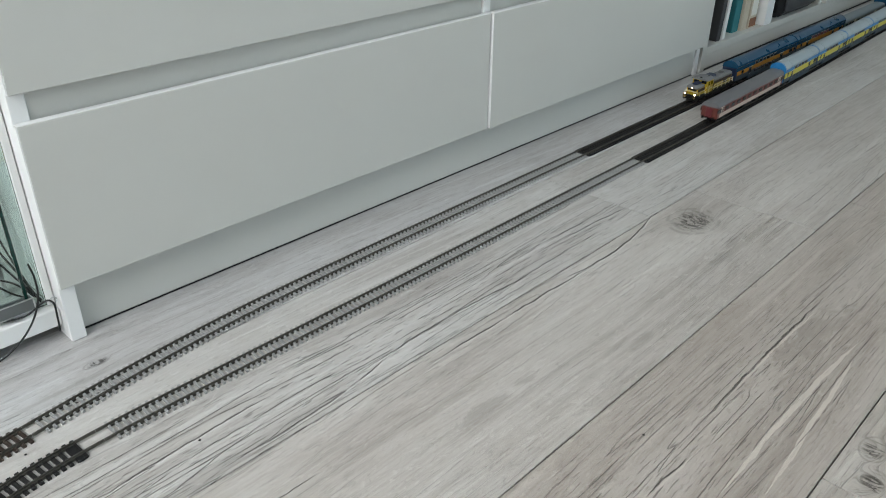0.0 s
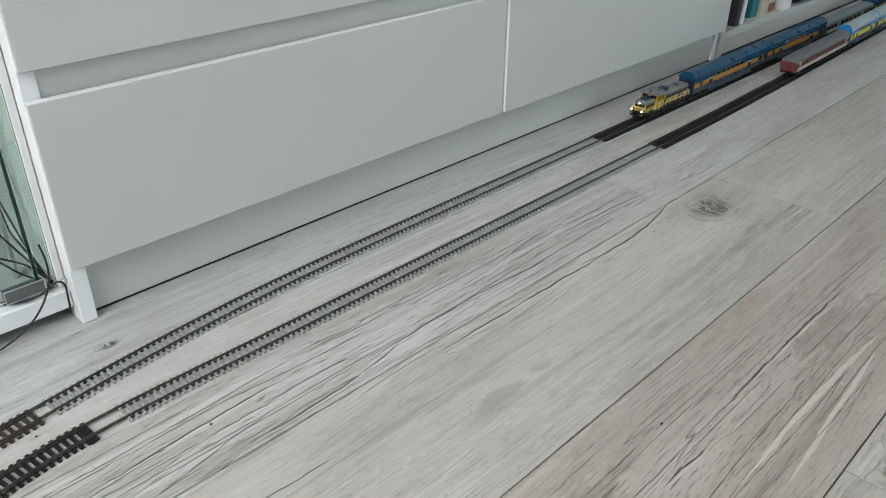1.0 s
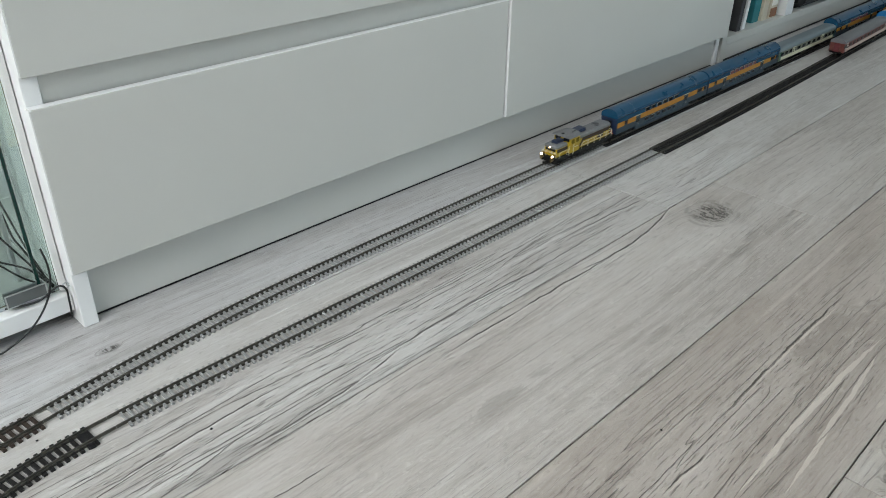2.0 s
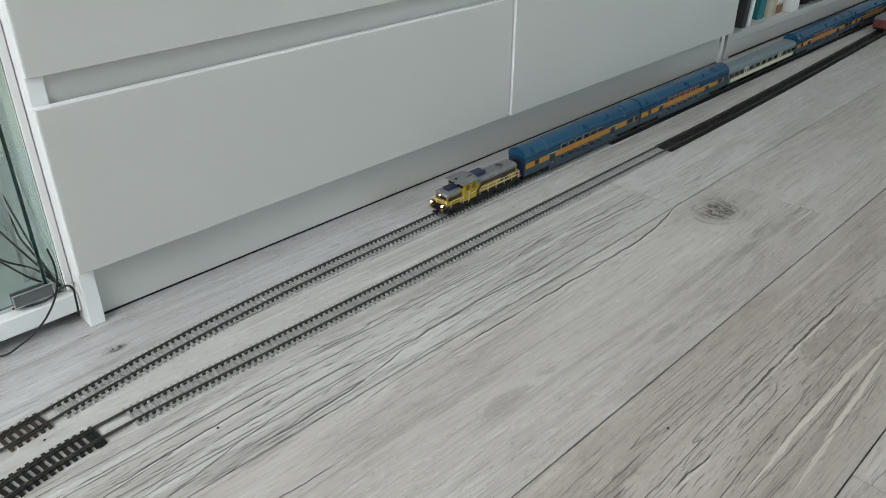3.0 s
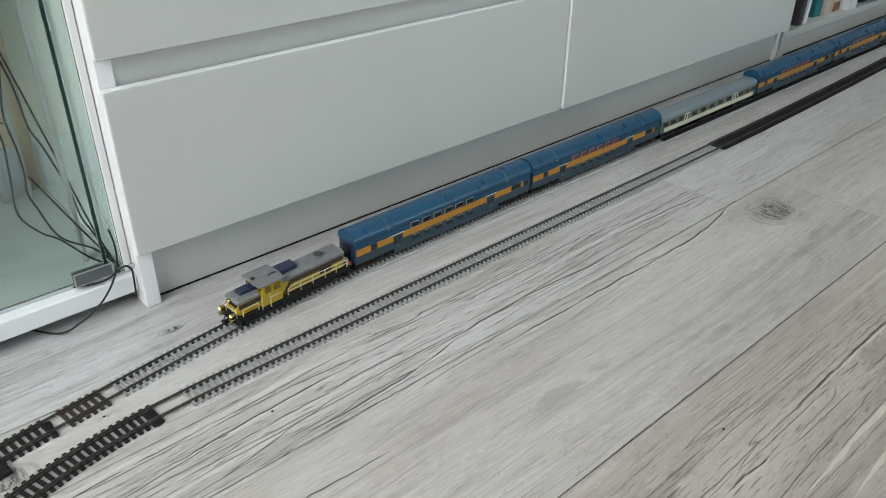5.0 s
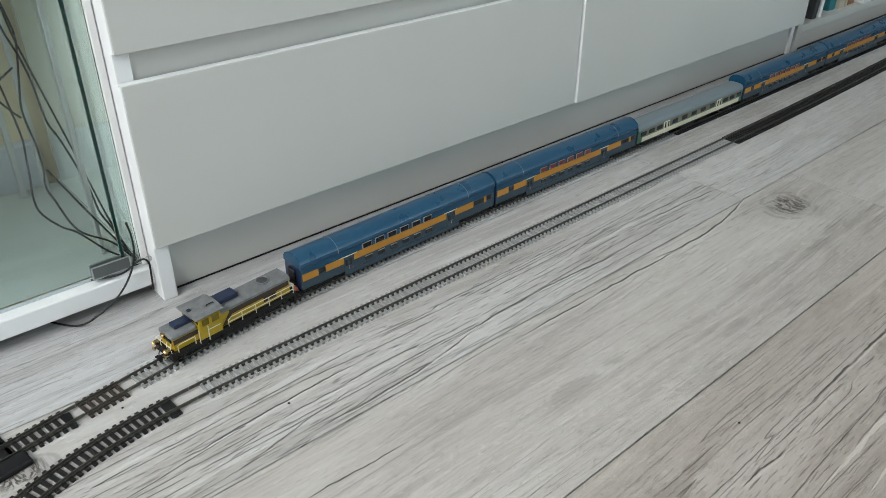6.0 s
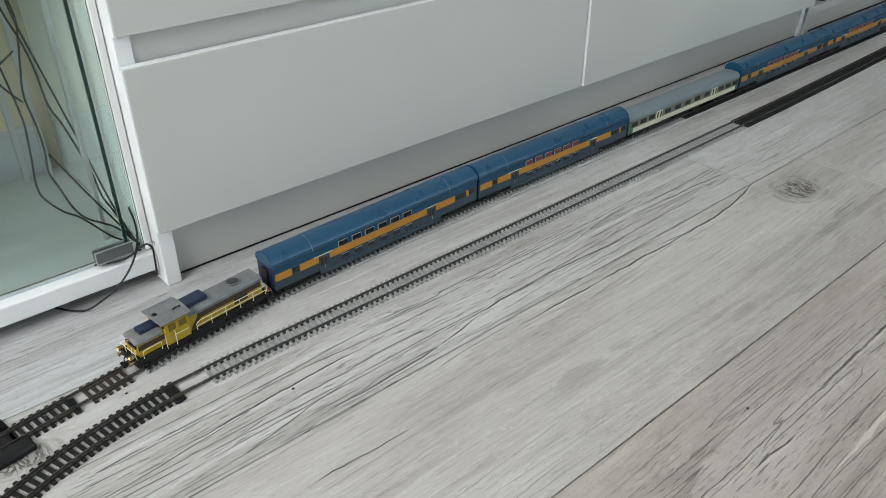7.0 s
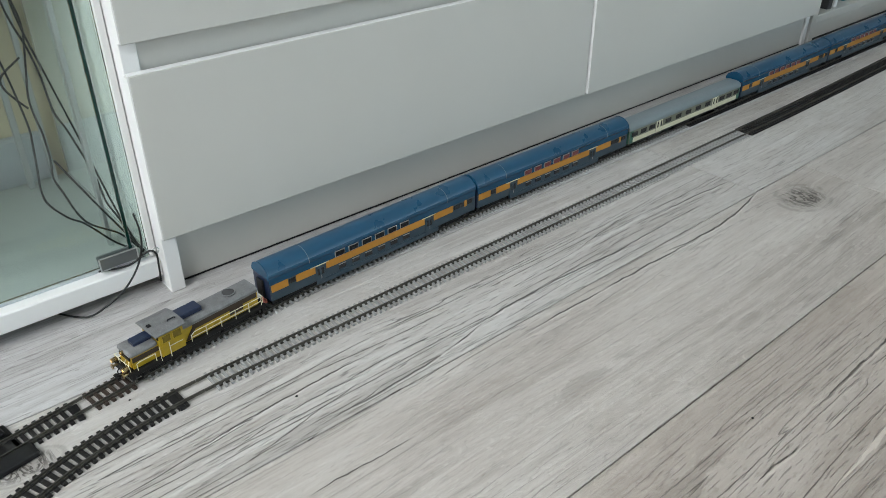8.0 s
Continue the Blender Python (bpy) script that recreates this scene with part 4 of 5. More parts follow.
def locomotive():
    c = thing("locomotive", "yellow model diesel shunter with a grey roof and lit headlights", "locomotive")
    # the long inner box is added to block light beneath the real underframe
    part("underframe", boxes([(-0.0745, 0.0745, -0.0160, 0.0160, 0.0090, 0.0140), (-0.0700, 0.0700, -0.0098, 0.0098, 0.0012, 0.0091), (-0.020, 0.022, -0.0140, 0.0140, 0.0025, 0.0090), (-0.0755, -0.0715, -0.0162, 0.0162, 0.0055, 0.0145), (0.0715, 0.0755, -0.0162, 0.0162, 0.0055, 0.0145),
                              (0.024, 0.032, -0.0145, 0.0145, 0.0040, 0.0090), (-0.034, -0.022, -0.0150, -0.0125, 0.0050, 0.0090)], 0.0006), M["frame"], c)
    bogie(c, -0.046, 2, 0.030)
    bogie(c, 0.046, 2, 0.030)
    # short hood
    part("short_hood", prism(hood_profile(0.0118, 0.0140, 0.0275, 0.001), -0.0700, -0.0425), M["yellow"], c, "yellow short hood")
    part("short_hood_roof", box(bmesh.new(), -0.0718, -0.0426, -0.0126, 0.0126, 0.0262, 0.0322, 0.0028, 4), M["loco_grey"], c, "grey rounded hood roof", smooth=True)
    part("front_grille", boxes([(-0.0717, -0.0702, -0.0092, 0.0092, 0.0228, 0.0263)], 0.0003), M["black"], c, "dark grille under the hood roof")
    part("front_panel", boxes([(-0.0712, -0.0701, -0.0100, 0.0100, 0.0150, 0.0224)], 0.0003), M["yellow"], c)
    part("vent_stripe", boxes([(-0.0700, -0.0430, -0.0123, -0.0119, 0.0212, 0.0264)], 0.0001), M["brown"], c, "dark brown grille")
    part("roof_box", boxes([(-0.0625, -0.0440, -0.0050, 0.0062, 0.0318, 0.0362)], 0.0008), M["navy"], c, "navy roof box")
    # cab
    cab = part("cab", prism(hood_profile(0.0158, 0.0140, 0.0392, 0.0012), -0.0425, -0.0175), M["yellow"], c, "yellow driver cab")
    for x0, x1 in ((-0.0395, -0.0315), (-0.0285, -0.0200)):
        for s in (-1, 1):
            part("window", boxes([(x0, x1, s * 0.01605 - 0.00025, s * 0.01605 + 0.00025, 0.0290, 0.0365)], 0.0001), M["cab_pane"], cab, "amber tinted cab window")
            part("window_frame", boxes([(x0 - 0.0006, x0, s * 0.0162 - 0.0003, s * 0.0162 + 0.0003, 0.0284, 0.0371), (x1, x1 + 0.0006, s * 0.0162 - 0.0003, s * 0.0162 + 0.0003, 0.0284, 0.0371),
                                         (x0, x1, s * 0.0162 - 0.0003, s * 0.0162 + 0.0003, 0.0284, 0.0290), (x0, x1, s * 0.0162 - 0.0003, s * 0.0162 + 0.0003, 0.0365, 0.0371)]), M["yellow"], cab)
    for x in (-0.0427, -0.0173):
        for y0, y1 in ((-0.0140, -0.0030), (0.0030, 0.0140)):
            part("windscreen", boxes([(x - 0.0003, x + 0.0003, y0, y1, 0.0325, 0.0375)], 0.0001), M["pane"], cab)
    part("door", boxes([(-0.0420, -0.0370, -0.0163, -0.0158, 0.0150, 0.0275)], 0.0001), M["yellow"], cab)
    part("cab_roof", prism([(-0.0178, 0.0392), (0.0178, 0.0392), (0.0178, 0.0402), (0.0120, 0.0422), (0.0050, 0.0432), (-0.0050, 0.0432), (-0.0120, 0.0422), (-0.0178, 0.0402)], -0.0465, -0.0145), M["loco_grey"], c, "grey overhanging cab roof")
    part("roof_hatch", tube([(-0.0265, -0.0070, 0.0430), (-0.0265, -0.0070, 0.0445), (-0.0190, -0.0070, 0.0445), (-0.0190, -0.0070, 0.0430)], 0.0006), M["black"], c)
    part("horn", boxes([(-0.0450, -0.0410, -0.0030, 0.0010, 0.0425, 0.0446)], 0.0006), M["black"], c)
    # long hood
    part("long_hood", prism(hood_profile(0.0118, 0.0140, 0.0300, 0.001), -0.0175, 0.0705), M["yellow"], c, "yellow engine hood")
    part("hood_roof", prism([(-0.0124, 0.0298), (0.0124, 0.0298), (0.0124, 0.0325), (0.0090, 0.0355), (-0.0090, 0.0355), (-0.0124, 0.0325)], -0.0174, 0.0712), M["loco_grey"], c, "grey engine hood roof")
    part("grille", prism([(-0.01225, 0.0240), (-0.0119, 0.0240), (-0.0119, 0.0297), (-0.01225, 0.0297)], -0.0060, 0.0690), M["brown"], c, "dark brown side grille")
    part("grille", boxes([(0.036, 0.0520, -0.01235, -0.0119, 0.0180, 0.0285)], 0.0001), M["brown"], c, "dark brown side grille")
    part("stripe", slant(-0.0124, -0.0150, 0.0150, -0.0060, 0.0270, 0.0048), M["brown"], c, "dark brown slanted stripe")
    part("roof_box", boxes([(-0.0140, 0.0110, -0.0060, 0.0085, 0.0355, 0.0410)], 0.0008), M["navy"], c, "navy roof box")
    fan = part("fan", cyl(bmesh.new(), (0.0450, 0, 0.0353), (0.0450, 0, 0.0366), 0.0068, 24), M["charcoal"], c, "round dark radiator fan")
    part("fan_rim", tube([(0.045 + 0.0068 * math.cos(k * math.pi / 12), 0.0068 * math.sin(k * math.pi / 12), 0.0366) for k in range(25)], 0.0006), M["loco_grey"], fan)
    for k in range(5):
        part("panel_rib", boxes([(0.001 + 0.0155 * k, 0.0016 + 0.0155 * k, -0.0122, -0.0118, 0.0145, 0.0240)]), M["yellow"], c)
    # handrails
    for s in (-1, 1):
        y = s * 0.0158
        bars = [[(-0.0105, y, 0.0140), (-0.0105, y, 0.0215), (-0.0070, y, 0.0240), (0.0715, y, 0.0240), (0.0715, y, 0.0140)],
                [(-0.0105, y, 0.0190), (0.0715, y, 0.0190)],
                [(-0.0680, y, 0.0140), (-0.0680, y, 0.0215), (-0.0650, y, 0.0225), (-0.0490, y, 0.0225), (-0.0490, y, 0.0140)],
                [(-0.0440, y, 0.0110), (-0.0440, y, 0.0270)], [(-0.0340, y * 1.06, 0.0110), (-0.0340, y * 1.06, 0.0280)], [(-0.0340, y * 1.06, 0.0230), (-0.0200, y * 1.06, 0.0230)]]
        bars += [[(x, y, 0.0135), (x, y, 0.0240)] for x in (0.0060, 0.0230, 0.0400, 0.0560)]
        for b in bars:
            part("handrail", tube(b, 0.00042, seg=5), M["rail_white"], c, "cream wire handrail")
    for y in (-0.0135, -0.006, 0.006, 0.0135):
        part("front_rail", tube([(-0.0742, y, 0.0140), (-0.0748, y, 0.0215), (-0.0725, y * 0.75, 0.0235)], 0.0004, seg=5), M["rail_white"], c, "cream wire handrail")
    for y in (-0.0135, 0.0135):
        part("rear_rail", tube([(0.0742, y, 0.0140), (0.0748, y, 0.0225), (0.0728, y * 0.8, 0.0245)], 0.00045, seg=5), M["rail_white"], c, "cream wire handrail")
    part("front_rail", tube([(-0.0748, -0.0135, 0.0215), (-0.0752, 0.0, 0.0222), (-0.0748, 0.0135, 0.0215)], 0.0004, seg=5), M["rail_white"], c, "cream wire handrail")
    for s in (-1, 1):
        for x in (-0.0705, 0.0665):
            part("footstep", boxes([(x, x + 0.0055, s * 0.0150 - 0.0012, s * 0.0150 + 0.0012, 0.0030, 0.0036), (x, x + 0.0006, s * 0.0150 - 0.0010, s * 0.0150 + 0.0010, 0.0034, 0.0092), (x + 0.0049, x + 0.0055, s * 0.0150 - 0.0010, s * 0.0150 + 0.0010, 0.0034, 0.0092)]), M["frame"], c)
        part("brake_hose", tube(spline([(-0.0755, s * 0.0050, 0.0105), (-0.0785, s * 0.0052, 0.0085), (-0.0788, s * 0.0056, 0.0048)], 5), 0.0006, seg=5), M["black"], c)
    part("fuel_tank", box(bmesh.new(), -0.0195, 0.0205, -0.0152, 0.0152, 0.0028, 0.0092, 0.0016, 2), M["frame"], c, "black fuel tank")
    buffers(c, -0.0755, -1, mat="brass")
    buffers(c, 0.0755, 1, mat="pink")
    for x, way in ((-0.0755, -1),):
        for y in (-0.0105, 0.0105):
            hl = part("headlight", ring((x + 0.001, y, 0.0178), (x - 0.0046, y, 0.0178), 0.0024, 0.0019), M["brass"], c, "brass headlight")
            part("lens", cyl(bmesh.new(), (x - 0.0024, y, 0.0178), (x - 0.0030, y, 0.0178), 0.0019, 14), M["lamp"], hl, "glowing warm lens")
    hl = part("headlight", ring((-0.0700, 0, 0.0292), (-0.0742, 0, 0.0292), 0.0019, 0.0015), M["brass"], c, "brass headlight")
    part("lens", cyl(bmesh.new(), (-0.0718, 0, 0.0292), (-0.0724, 0, 0.0292), 0.0016, 14), M["lamp"], hl, "glowing warm lens")
    part("tail_fitting", boxes([(0.0755, 0.0770, -0.014, -0.010, 0.0150, 0.0205), (0.0755, 0.0770, 0.010, 0.014, 0.0150, 0.0205)], 0.0006), M["pink"], c, "dull red lamp housing")
    return c


def roof_profile(w, z0, z1, lift):
    pts = [(w, z0)]
    for k in range(1, 9):
        a = k * math.pi / 16
        pts.append((w * math.cos(a) ** 0.62, z0 + (z1 - z0) * math.sin(a) ** lift))
    pts[-1] = (0.0, z1)
    return [(-y, z) for y, z in pts] + [p for p in reversed(pts[:-1])]


def deck_profile(w, z0, z1):
    """A high roof: upright shoulders, a crease and an arched crown."""
    h = z1 - z0
    pts = [(w, z0), (w * 0.992, z0 + h * 0.20), (w * CREASE, z0 + h * 0.36), (w * 0.86, z0 + h * 0.55), (w * 0.70, z0 + h * 0.725),
           (w * 0.52, z0 + h * 0.855), (w * 0.28, z0 + h * 0.955), (0.0, z1)]
    return [(-y, z) for y, z in pts] + [p for p in reversed(pts[:-1])]


CREASE = 0.962
HALF = 0.1495


def double_deck_coach(label, blue, slate, band, pane, roof=None, half=HALF, windows=6, band_z=(0.0215, 0.0301)):
    """A model double-deck coach: low middle section between two high ends over the bogies."""
    q = half / HALF
    c = thing("double_deck_coach", label, "railway coach", "coaches of the model trains")
    w = 0.0163
    low = part("body", boxes([(-half, half, -w, w, 0.0105, 0.0330)], 0.0005), slate, c, "slate blue lower body")
    part("skirt", boxes([(-0.088 * q, 0.088 * q, -w + 0.0002, w - 0.0002, 0.0035, 0.0106)], 0.0012), slate, c, "low slate blue middle section")
    # black underbody boxes, added to stop light passing below the coach ends
    for a, b in ((-half + 0.004, -0.0882 * q), (0.0882 * q, half - 0.004)):
        part("underframe", boxes([(a, b, -0.0098, 0.0098, 0.0012, 0.0104)], 0.0006), M["frame"], c)
    up = part("upper_body", boxes([(-half, half, -w - 0.0002, w + 0.0002, 0.0302, 0.0375)], 0.0003), blue, c, "blue upper body")
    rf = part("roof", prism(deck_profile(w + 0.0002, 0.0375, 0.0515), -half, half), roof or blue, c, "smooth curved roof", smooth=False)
    for p in rf.data.polygons:
        p.use_smooth = len(p.vertices) == 4
    # upward faces take the lighter blue that stands for reflected light
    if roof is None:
        rf.data.materials.append(M["crown_sheen"])
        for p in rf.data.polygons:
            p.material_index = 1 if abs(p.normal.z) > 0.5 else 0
    for e in rf.data.edges:
        u, v = (rf.data.vertices[k].co for k in e.vertices)
        e.use_edge_sharp = abs(u.y - v.y) < 1e-6 and abs(abs(u.y) - (w + 0.0002) * CREASE) < 1e-5
    for x in (-0.100 * q, 0.102 * q):
        part("roof_joint", prism(deck_profile(w + 0.0004, 0.0376, 0.0517), x, x + 0.0005), M["grey_roof"], rf, "thin seam on the roof")
    for x in (-half, half):
        s = 1 if x > 0 else -1
        part("end_wall", boxes([(min(x, x + s * 0.0008), max(x, x + s * 0.0008), -w + 0.001, w - 0.001, 0.0110, 0.0372)], 0.0003), M["navy"] if roof is None else blue, c, "dark end wall")
        part("end_dome", prism(deck_profile(w + 0.0003, 0.0374, 0.0518), min(x, x + s * 0.0012), max(x, x + s * 0.0012)), blue, c, "blue roof end")
        part("gangway", boxes([(min(x + s * 0.0008, x + s * 0.0034), max(x + s * 0.0008, x + s * 0.0034), -0.0060, 0.0060, 0.0120, 0.0330)], 0.0008), M["black"], c, "black gangway bellows")
        part("coupler", boxes([(min(x, x + s * 0.006), max(x, x + s * 0.006), -0.0016, 0.0016, 0.0055, 0.0082)], 0.0003), M["frame"], c)
    win = mesh_of(boxes([(-0.0068, 0.0068, -0.0003, 0.0004, -0.0036, 0.0036)], 0.0002), "window", M["silver"])
    glassy = mesh_of(boxes([(-0.0060, 0.0060, -0.0006, 0.0, -0.0029, 0.0029)], 0.0002), "pane", pane)
    small = mesh_of(boxes([(-0.0040, 0.0040, -0.0004, 0.0004, -0.0026, 0.0026)], 0.0002), "pane", M["pane"])
    low_pane = mesh_of(boxes([(-0.0050, 0.0050, -0.0004, 0.0004, -0.0026, 0.0026)], 0.0002), "pane", M["pane"])
    sill = mesh_of(boxes([(-0.0050, 0.0050, -0.0007, 0.0004, 0.0026, 0.0032)], 0.0001), "sill", M["silver"])
    for s in (-1, 1):
        turn = pose(0, 0, 0, 0, 0, 0 if s < 0 else 180)
        bands = [(-0.1485, -0.128), (-0.118, -0.0935), (-0.0790, 0.0640), (0.0790, 0.1110), (0.1300, 0.1345)] if s < 0 else [(-0.0640, 0.0790), (-0.1110, -0.079), (0.0935, 0.118), (0.128, 0.1485)]
        for a, b in [(u * q, v * q) for u, v in bands]:
            part("band", boxes([(a, b, s * (w + 0.0003) - 0.0003, s * (w + 0.0003) + 0.0003, band_z[0], band_z[1])], 0.0001), band, c, "orange stripe panel")
        if s < 0:
            part("band", boxes([(-0.1000 * q, -0.0750 * q, -w - 0.0006, -w, 0.0292, 0.0303)], 0.0001), M["cream"], c, "pale strip over the door")
            part("band", boxes([(0.0600 * q, 0.0820 * q, -w - 0.0006, -w, 0.0292, 0.0303)], 0.0001), M["cream"], c, "pale strip over the door")
        for k in range(windows):
            x = 0.0186 * (k - (windows - 1) / 2) - 0.0135 * q
            f = shared("window", win, c, pose(x, s * (w + 0.0004), 0.0341) @ turn)
            tagged(f, "silver framed upper window")
            shared("pane", glassy, f, pose(0, -0.0002, 0))
            g = shared("lower_window", low_pane, c, pose(x + 0.002, s * (w + 0.0002), 0.0165) @ turn)
            shared("sill", sill, g, pose(0, 0, 0))
        for x in [v * q for v in (-0.1230, 0.1165, 0.1255, 0.1395)]:
            shared("end_window", small, c, pose(-s * x if s > 0 else x, s * (w + 0.0004), 0.0260) @ turn)
        for x in (-0.0870 * q, 0.0715 * q):
            d = part("door", boxes([(x - 0.0058, x + 0.0058, s * (w + 0.0002) - 0.0003, s * (w + 0.0002) + 0.0003, 0.0060, 0.0285)], 0.0001), slate, c, "double sliding door")
            for dx in (-0.0028, 0.0028):
                shared("pane", mesh_of(boxes([(-0.0014, 0.0014, -0.0003, 0.0003, -0.0038, 0.0038)]), "pane", M["pane"]), d, pose(x + dx, s * (w + 0.0005), 0.0215))
            part("handle", tube([(x + 0.0003, s * (w + 0.0012), 0.013), (x + 0.0003, s * (w + 0.0012), 0.017)], 0.0003, seg=5), M["silver"], d)
    bogie(c, -0.118 * q, 2, 0.029)
    bogie(c, 0.118 * q, 2, 0.029)
    return c


def single_deck_coach(label, upper, lower, trim, roof, doors=(-0.075, 0.075), end=None):
    c = thing("passenger_coach", label, "railway coach", "coaches of the model trains")
    w = 0.0158
    part("body", boxes([(-HALF + 0.002, HALF - 0.002, -w, w, 0.0105, 0.0310)], 0.0006), upper, c)
    part("roof", prism(roof_profile(w + 0.0004, 0.0310, 0.0400, 0.75), -HALF + 0.001, HALF - 0.001), roof, c, "grey curved roof")
    part("underframe", boxes([(-HALF + 0.004, HALF - 0.004, -0.0140, 0.0140, 0.0080, 0.0106), (-0.03, 0.012, -0.0135, 0.0135, 0.0035, 0.0081), (0.025, 0.045, -0.0135, -0.006, 0.0040, 0.0081)], 0.0006), M["frame"], c)
    for x in (-HALF + 0.002, HALF - 0.002):
        s = 1 if x > 0 else -1
        part("end_wall", boxes([(min(x, x + s * 0.0008), max(x, x + s * 0.0008), -w + 0.001, w - 0.001, 0.0110, 0.0308)], 0.0003), end or upper, c)
        part("gangway", boxes([(min(x + s * 0.0008, x + s * 0.0034), max(x + s * 0.0008, x + s * 0.0034), -0.0060, 0.0060, 0.0120, 0.0300)], 0.0008), M["black"] if end is not M["red"] else M["red_seat"], c, "gangway bellows")
        buffers(c, x, s, 0.0115)
    win = mesh_of(boxes([(-0.0080, 0.0080, -0.0003, 0.0004, -0.0042, 0.0042)], 0.0003), "window", trim)
    pn = mesh_of(boxes([(-0.0070, 0.0070, -0.0006, 0.0, -0.0034, 0.0034)], 0.0002), "pane", M["pane"])
    for s in (-1, 1):
        turn = pose(0, 0, 0, 0, 0, 0 if s < 0 else 180)
        cuts = [-HALF + 0.003] + [v for d in doors for v in (d - 0.0085, d + 0.0085)] + [HALF - 0.003]
        for a, b in zip(cuts[::2], cuts[1::2]):
            part("band", boxes([(a, b, s * (w + 0.0002) - 0.0002, s * (w + 0.0002) + 0.0002, 0.0118, 0.0188)], 0.0001), lower, c, "pale lower stripe")
            k = max(1, round((b - a) / 0.0245))
            for i in range(k):
                f = shared("window", win, c, pose(a + (b - a) * (i + 0.5) / k, s * (w + 0.0003), 0.0248) @ turn)
                shared("pane", pn, f, pose(0, -0.0002, 0))
        for d in doors:
            for dx in (-0.0040, 0.0040):
                dr = part("door", boxes([(d + dx - 0.0036, d + dx + 0.0036, s * (w + 0.0003) - 0.0003, s * (w + 0.0003) + 0.0003, 0.0112, 0.0305)], 0.0002), lower, c, "pale folding door")
                part("pane", boxes([(d + dx - 0.0014, d + dx + 0.0014, s * (w + 0.0007) - 0.0002, s * (w + 0.0007) + 0.0002, 0.0195, 0.0290)]), M["pane"], dr)
    if end is not None:
        for x in (-HALF + 0.0025, HALF - 0.0105):
            for s in (-1, 1):
                part("corner_panel", boxes([(x, x + 0.008, s * (w + 0.0004) - 0.0002, s * (w + 0.0004) + 0.0002, 0.0115, 0.0305)], 0.0001), end, c, "coloured corner panel")
    bogie(c, -0.112, 2, 0.029)
    bogie(c, 0.112, 2, 0.029)
    return c


loco = locomotive()
BLUE_LABEL = "blue model double-deck coach with an orange stripe"
deck_a = double_deck_coach(BLUE_LABEL + " and dark windows", M["blue"], M["slate"], M["orange"], M["pane"])
deck_b = double_deck_coach(BLUE_LABEL + " and red interior", M["blue"], M["slate"], M["orange"], M["red_seat"])
white_coach = single_deck_coach("cream and green model coach with a grey roof", M["olive"], M["cream"], M["olive"], M["grey_roof"], end=M["green"])
deck_c = copy_thing(deck_b, pose(0, 0, 0))
deck_d = copy_thing(deck_b, pose(0, 0, 0))
deck_e = copy_thing(deck_a, pose(0, 0, 0))
red_coach = single_deck_coach("red and cream model tail coach with a grey roof", M["red"], M["pinkish"], M["red"], M["tail_roof"], doors=(-0.132, 0.132), end=M["red"])
deck_y = double_deck_coach("bright blue model double-deck coach, yellow stripe and pale roof", M["bright_blue"], M["slate"], M["band_yellow"], M["pane"], M["silver_roof"], half=0.0925, windows=4, band_z=(0.0190, 0.0301))
yellow_coaches = [deck_y] + [copy_thing(deck_y, pose(0, 0, 0)) for _ in range(5)]


# ---- floor boards ----
# how grey or brown each row of boards is, by its upper edge
TONES = {0.058: (1.00, 1.02, 1.05), -0.129: (1.03, 1.028, 1.025), -0.316: (1.01, 0.98, 0.955), -0.503: (0.87, 0.81, 0.765), -0.690: (0.93, 0.89, 0.85)}


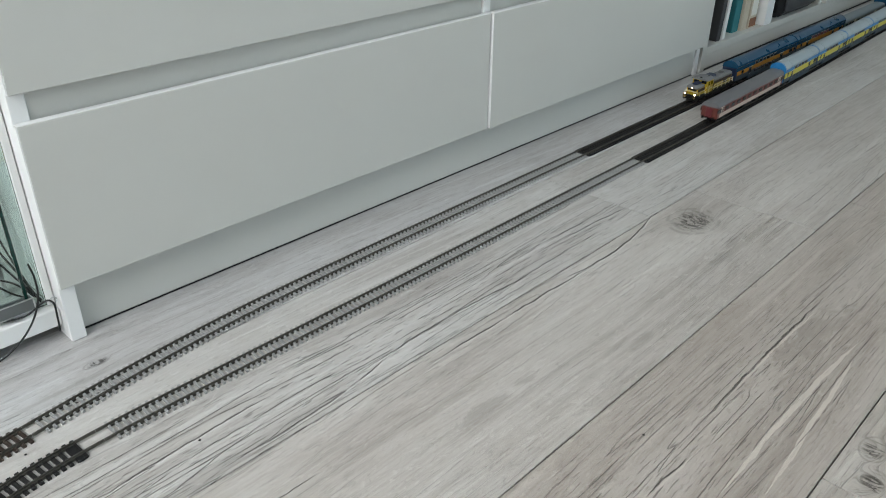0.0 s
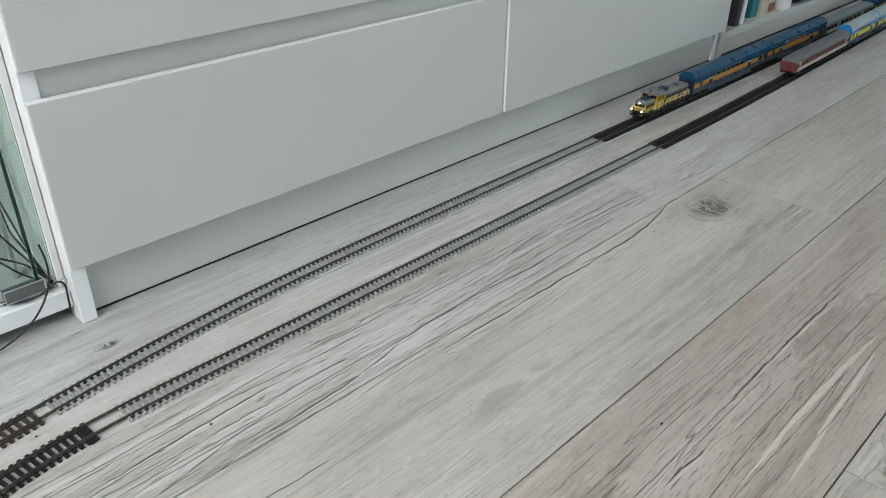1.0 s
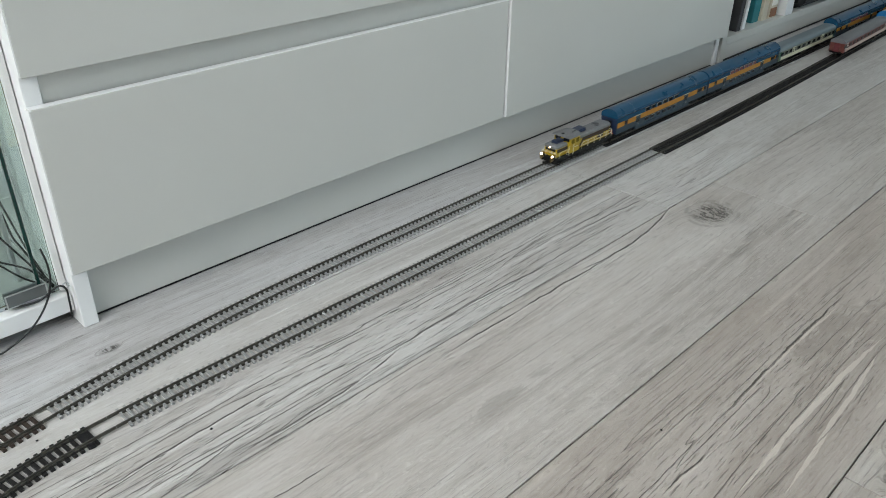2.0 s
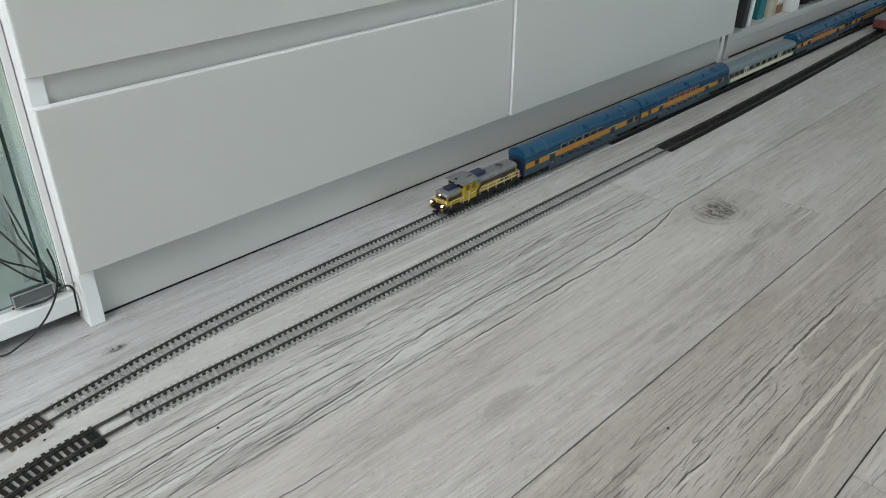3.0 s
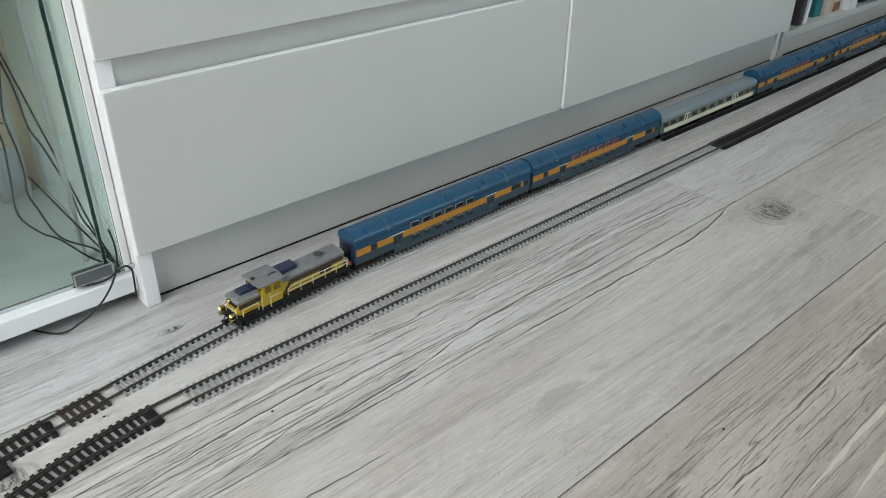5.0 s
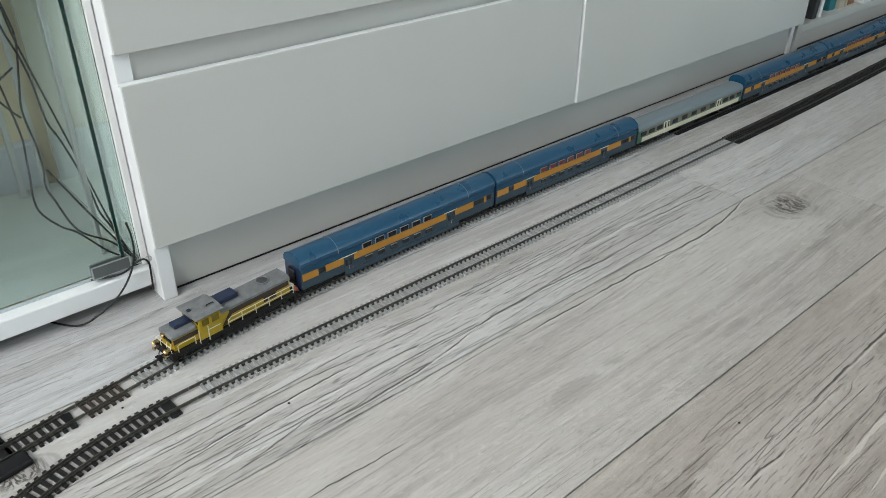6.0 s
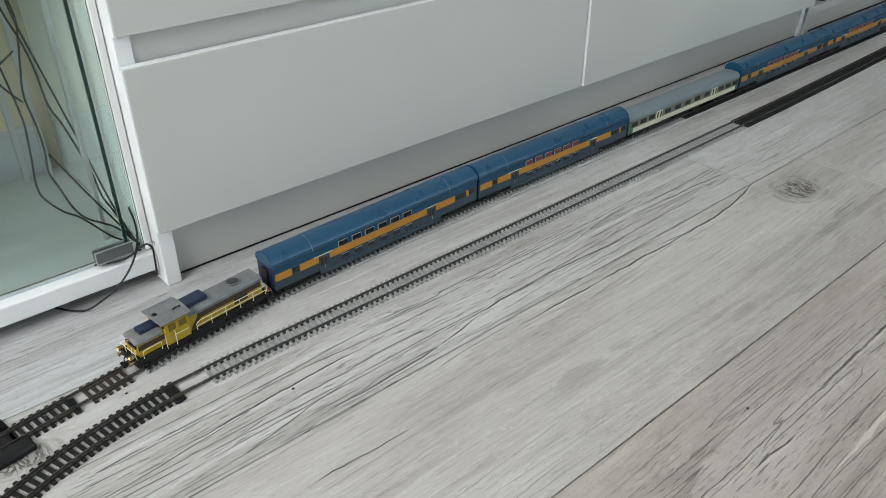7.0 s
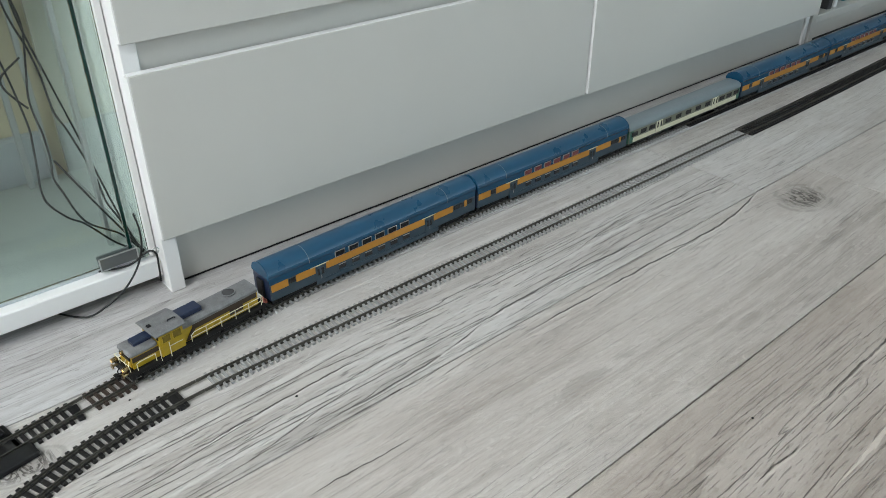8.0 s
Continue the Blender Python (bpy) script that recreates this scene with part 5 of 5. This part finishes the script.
def boards():
    width, length, gap, seam = 0.187, 1.38, 0.0012, 0.0014
    known = {0.058: 1.10, -0.129: 0.709, -0.316: 0.836, -0.503: 0.962}
    first = -0.129 + 3 * width
    for r in range(22):
        top = round(first - r * width, 3)
        y1, y0 = min(top, Y1 - 0.001), top - width
        if y1 <= Y0 or y0 >= Y1:
            continue
        y0 = max(y0, Y0 + 0.001)
        start = known.get(top, (0.31 + 0.47 * r) % length) - 3 * length
        for k in range(9):
            x0, x1 = max(X0 + 0.001, start + k * length), min(X1 - 0.001, start + (k + 1) * length)
            if x1 - x0 < 0.05:
                continue
            bm = bmesh.new()
            e = 0.0005
            g, h = gap / 2, seam / 2
            lo = [(x0 + g, y0 + h), (x1 - g, y0 + h), (x1 - g, y1 - h), (x0 + g, y1 - h)]
            hi = [(x0 + g + e, y0 + h + e), (x1 - g - e, y0 + h + e), (x1 - g - e, y1 - h - e), (x0 + g + e, y1 - h - e)]
            rings = [[bm.verts.new((x, y, z)) for x, y in ring] for ring, z in ((lo, -0.0044), (lo, -e * 0.8), (hi, 0.0))]
            for a, b in zip(rings, rings[1:]):
                for j in range(4):
                    bm.faces.new((a[j], a[(j + 1) % 4], b[(j + 1) % 4], b[j]))
            bm.faces.new(rings[2])
            board = part("plank", bm, M["oak"], ground)
            tone = TONES.get(top, (0.97, 0.95, 0.94))
            wear = random.uniform(0.985, 1.015)
            board.color = (tone[0] * wear, tone[1] * wear, tone[2] * wear, 1.0)


boards()


# ---- what moves ----
TRAIN_ONE = [(0, 1.272), (0.5, 1.151), (1, 1.024), (1.5, 0.895), (2, 0.770), (2.5, 0.645), (3, 0.521), (3.5, 0.402), (4, 0.293), (4.5, 0.200), (5, 0.124), (5.5, 0.069), (6, 0.028), (6.5, 0.001), (7, -0.013), (7.5, -0.020), (8, -0.023)]
TRAIN_TWO = [(0, 1.110), (0.5, 1.245), (1, 1.375), (1.5, 1.505), (2, 1.632), (2.5, 1.755), (3, 1.875), (3.5, 1.990), (4, 2.100), (5, 2.300), (6, 2.480), (7, 2.620), (8, 2.720)]


def on_line(x, table, base):
    """A vehicle's pose from its two bogies on the line."""
    a, b = Vector((x - base, curve_y(x - base, table))), Vector((x + base, curve_y(x + base, table)))
    d = b - a
    return pose(x, (a.y + b.y) / 2, RAIL_TOP, 0, 0, math.degrees(math.atan2(d.y, d.x)))


def motions():
    walk(loco, [(t, on_line(s, FAR, 0.046)) for t, s in TRAIN_ONE])
    for k, coach in enumerate((deck_a, deck_b, white_coach, deck_c, deck_d, deck_e)):
        back = 0.0845 + 0.1505 + 0.3035 * k
        walk(coach, [(t, on_line(s + back, FAR, 0.116)) for t, s in TRAIN_ONE])
    walk(red_coach, [(t, on_line(s + 0.1505, NEAR, 0.112)) for t, s in TRAIN_TWO])
    for k, coach in enumerate(yellow_coaches):
        walk(coach, [(t, on_line(s + 0.3045 + 0.0945 + 0.1890 * k, NEAR, 0.073)) for t, s in TRAIN_TWO])


motions()
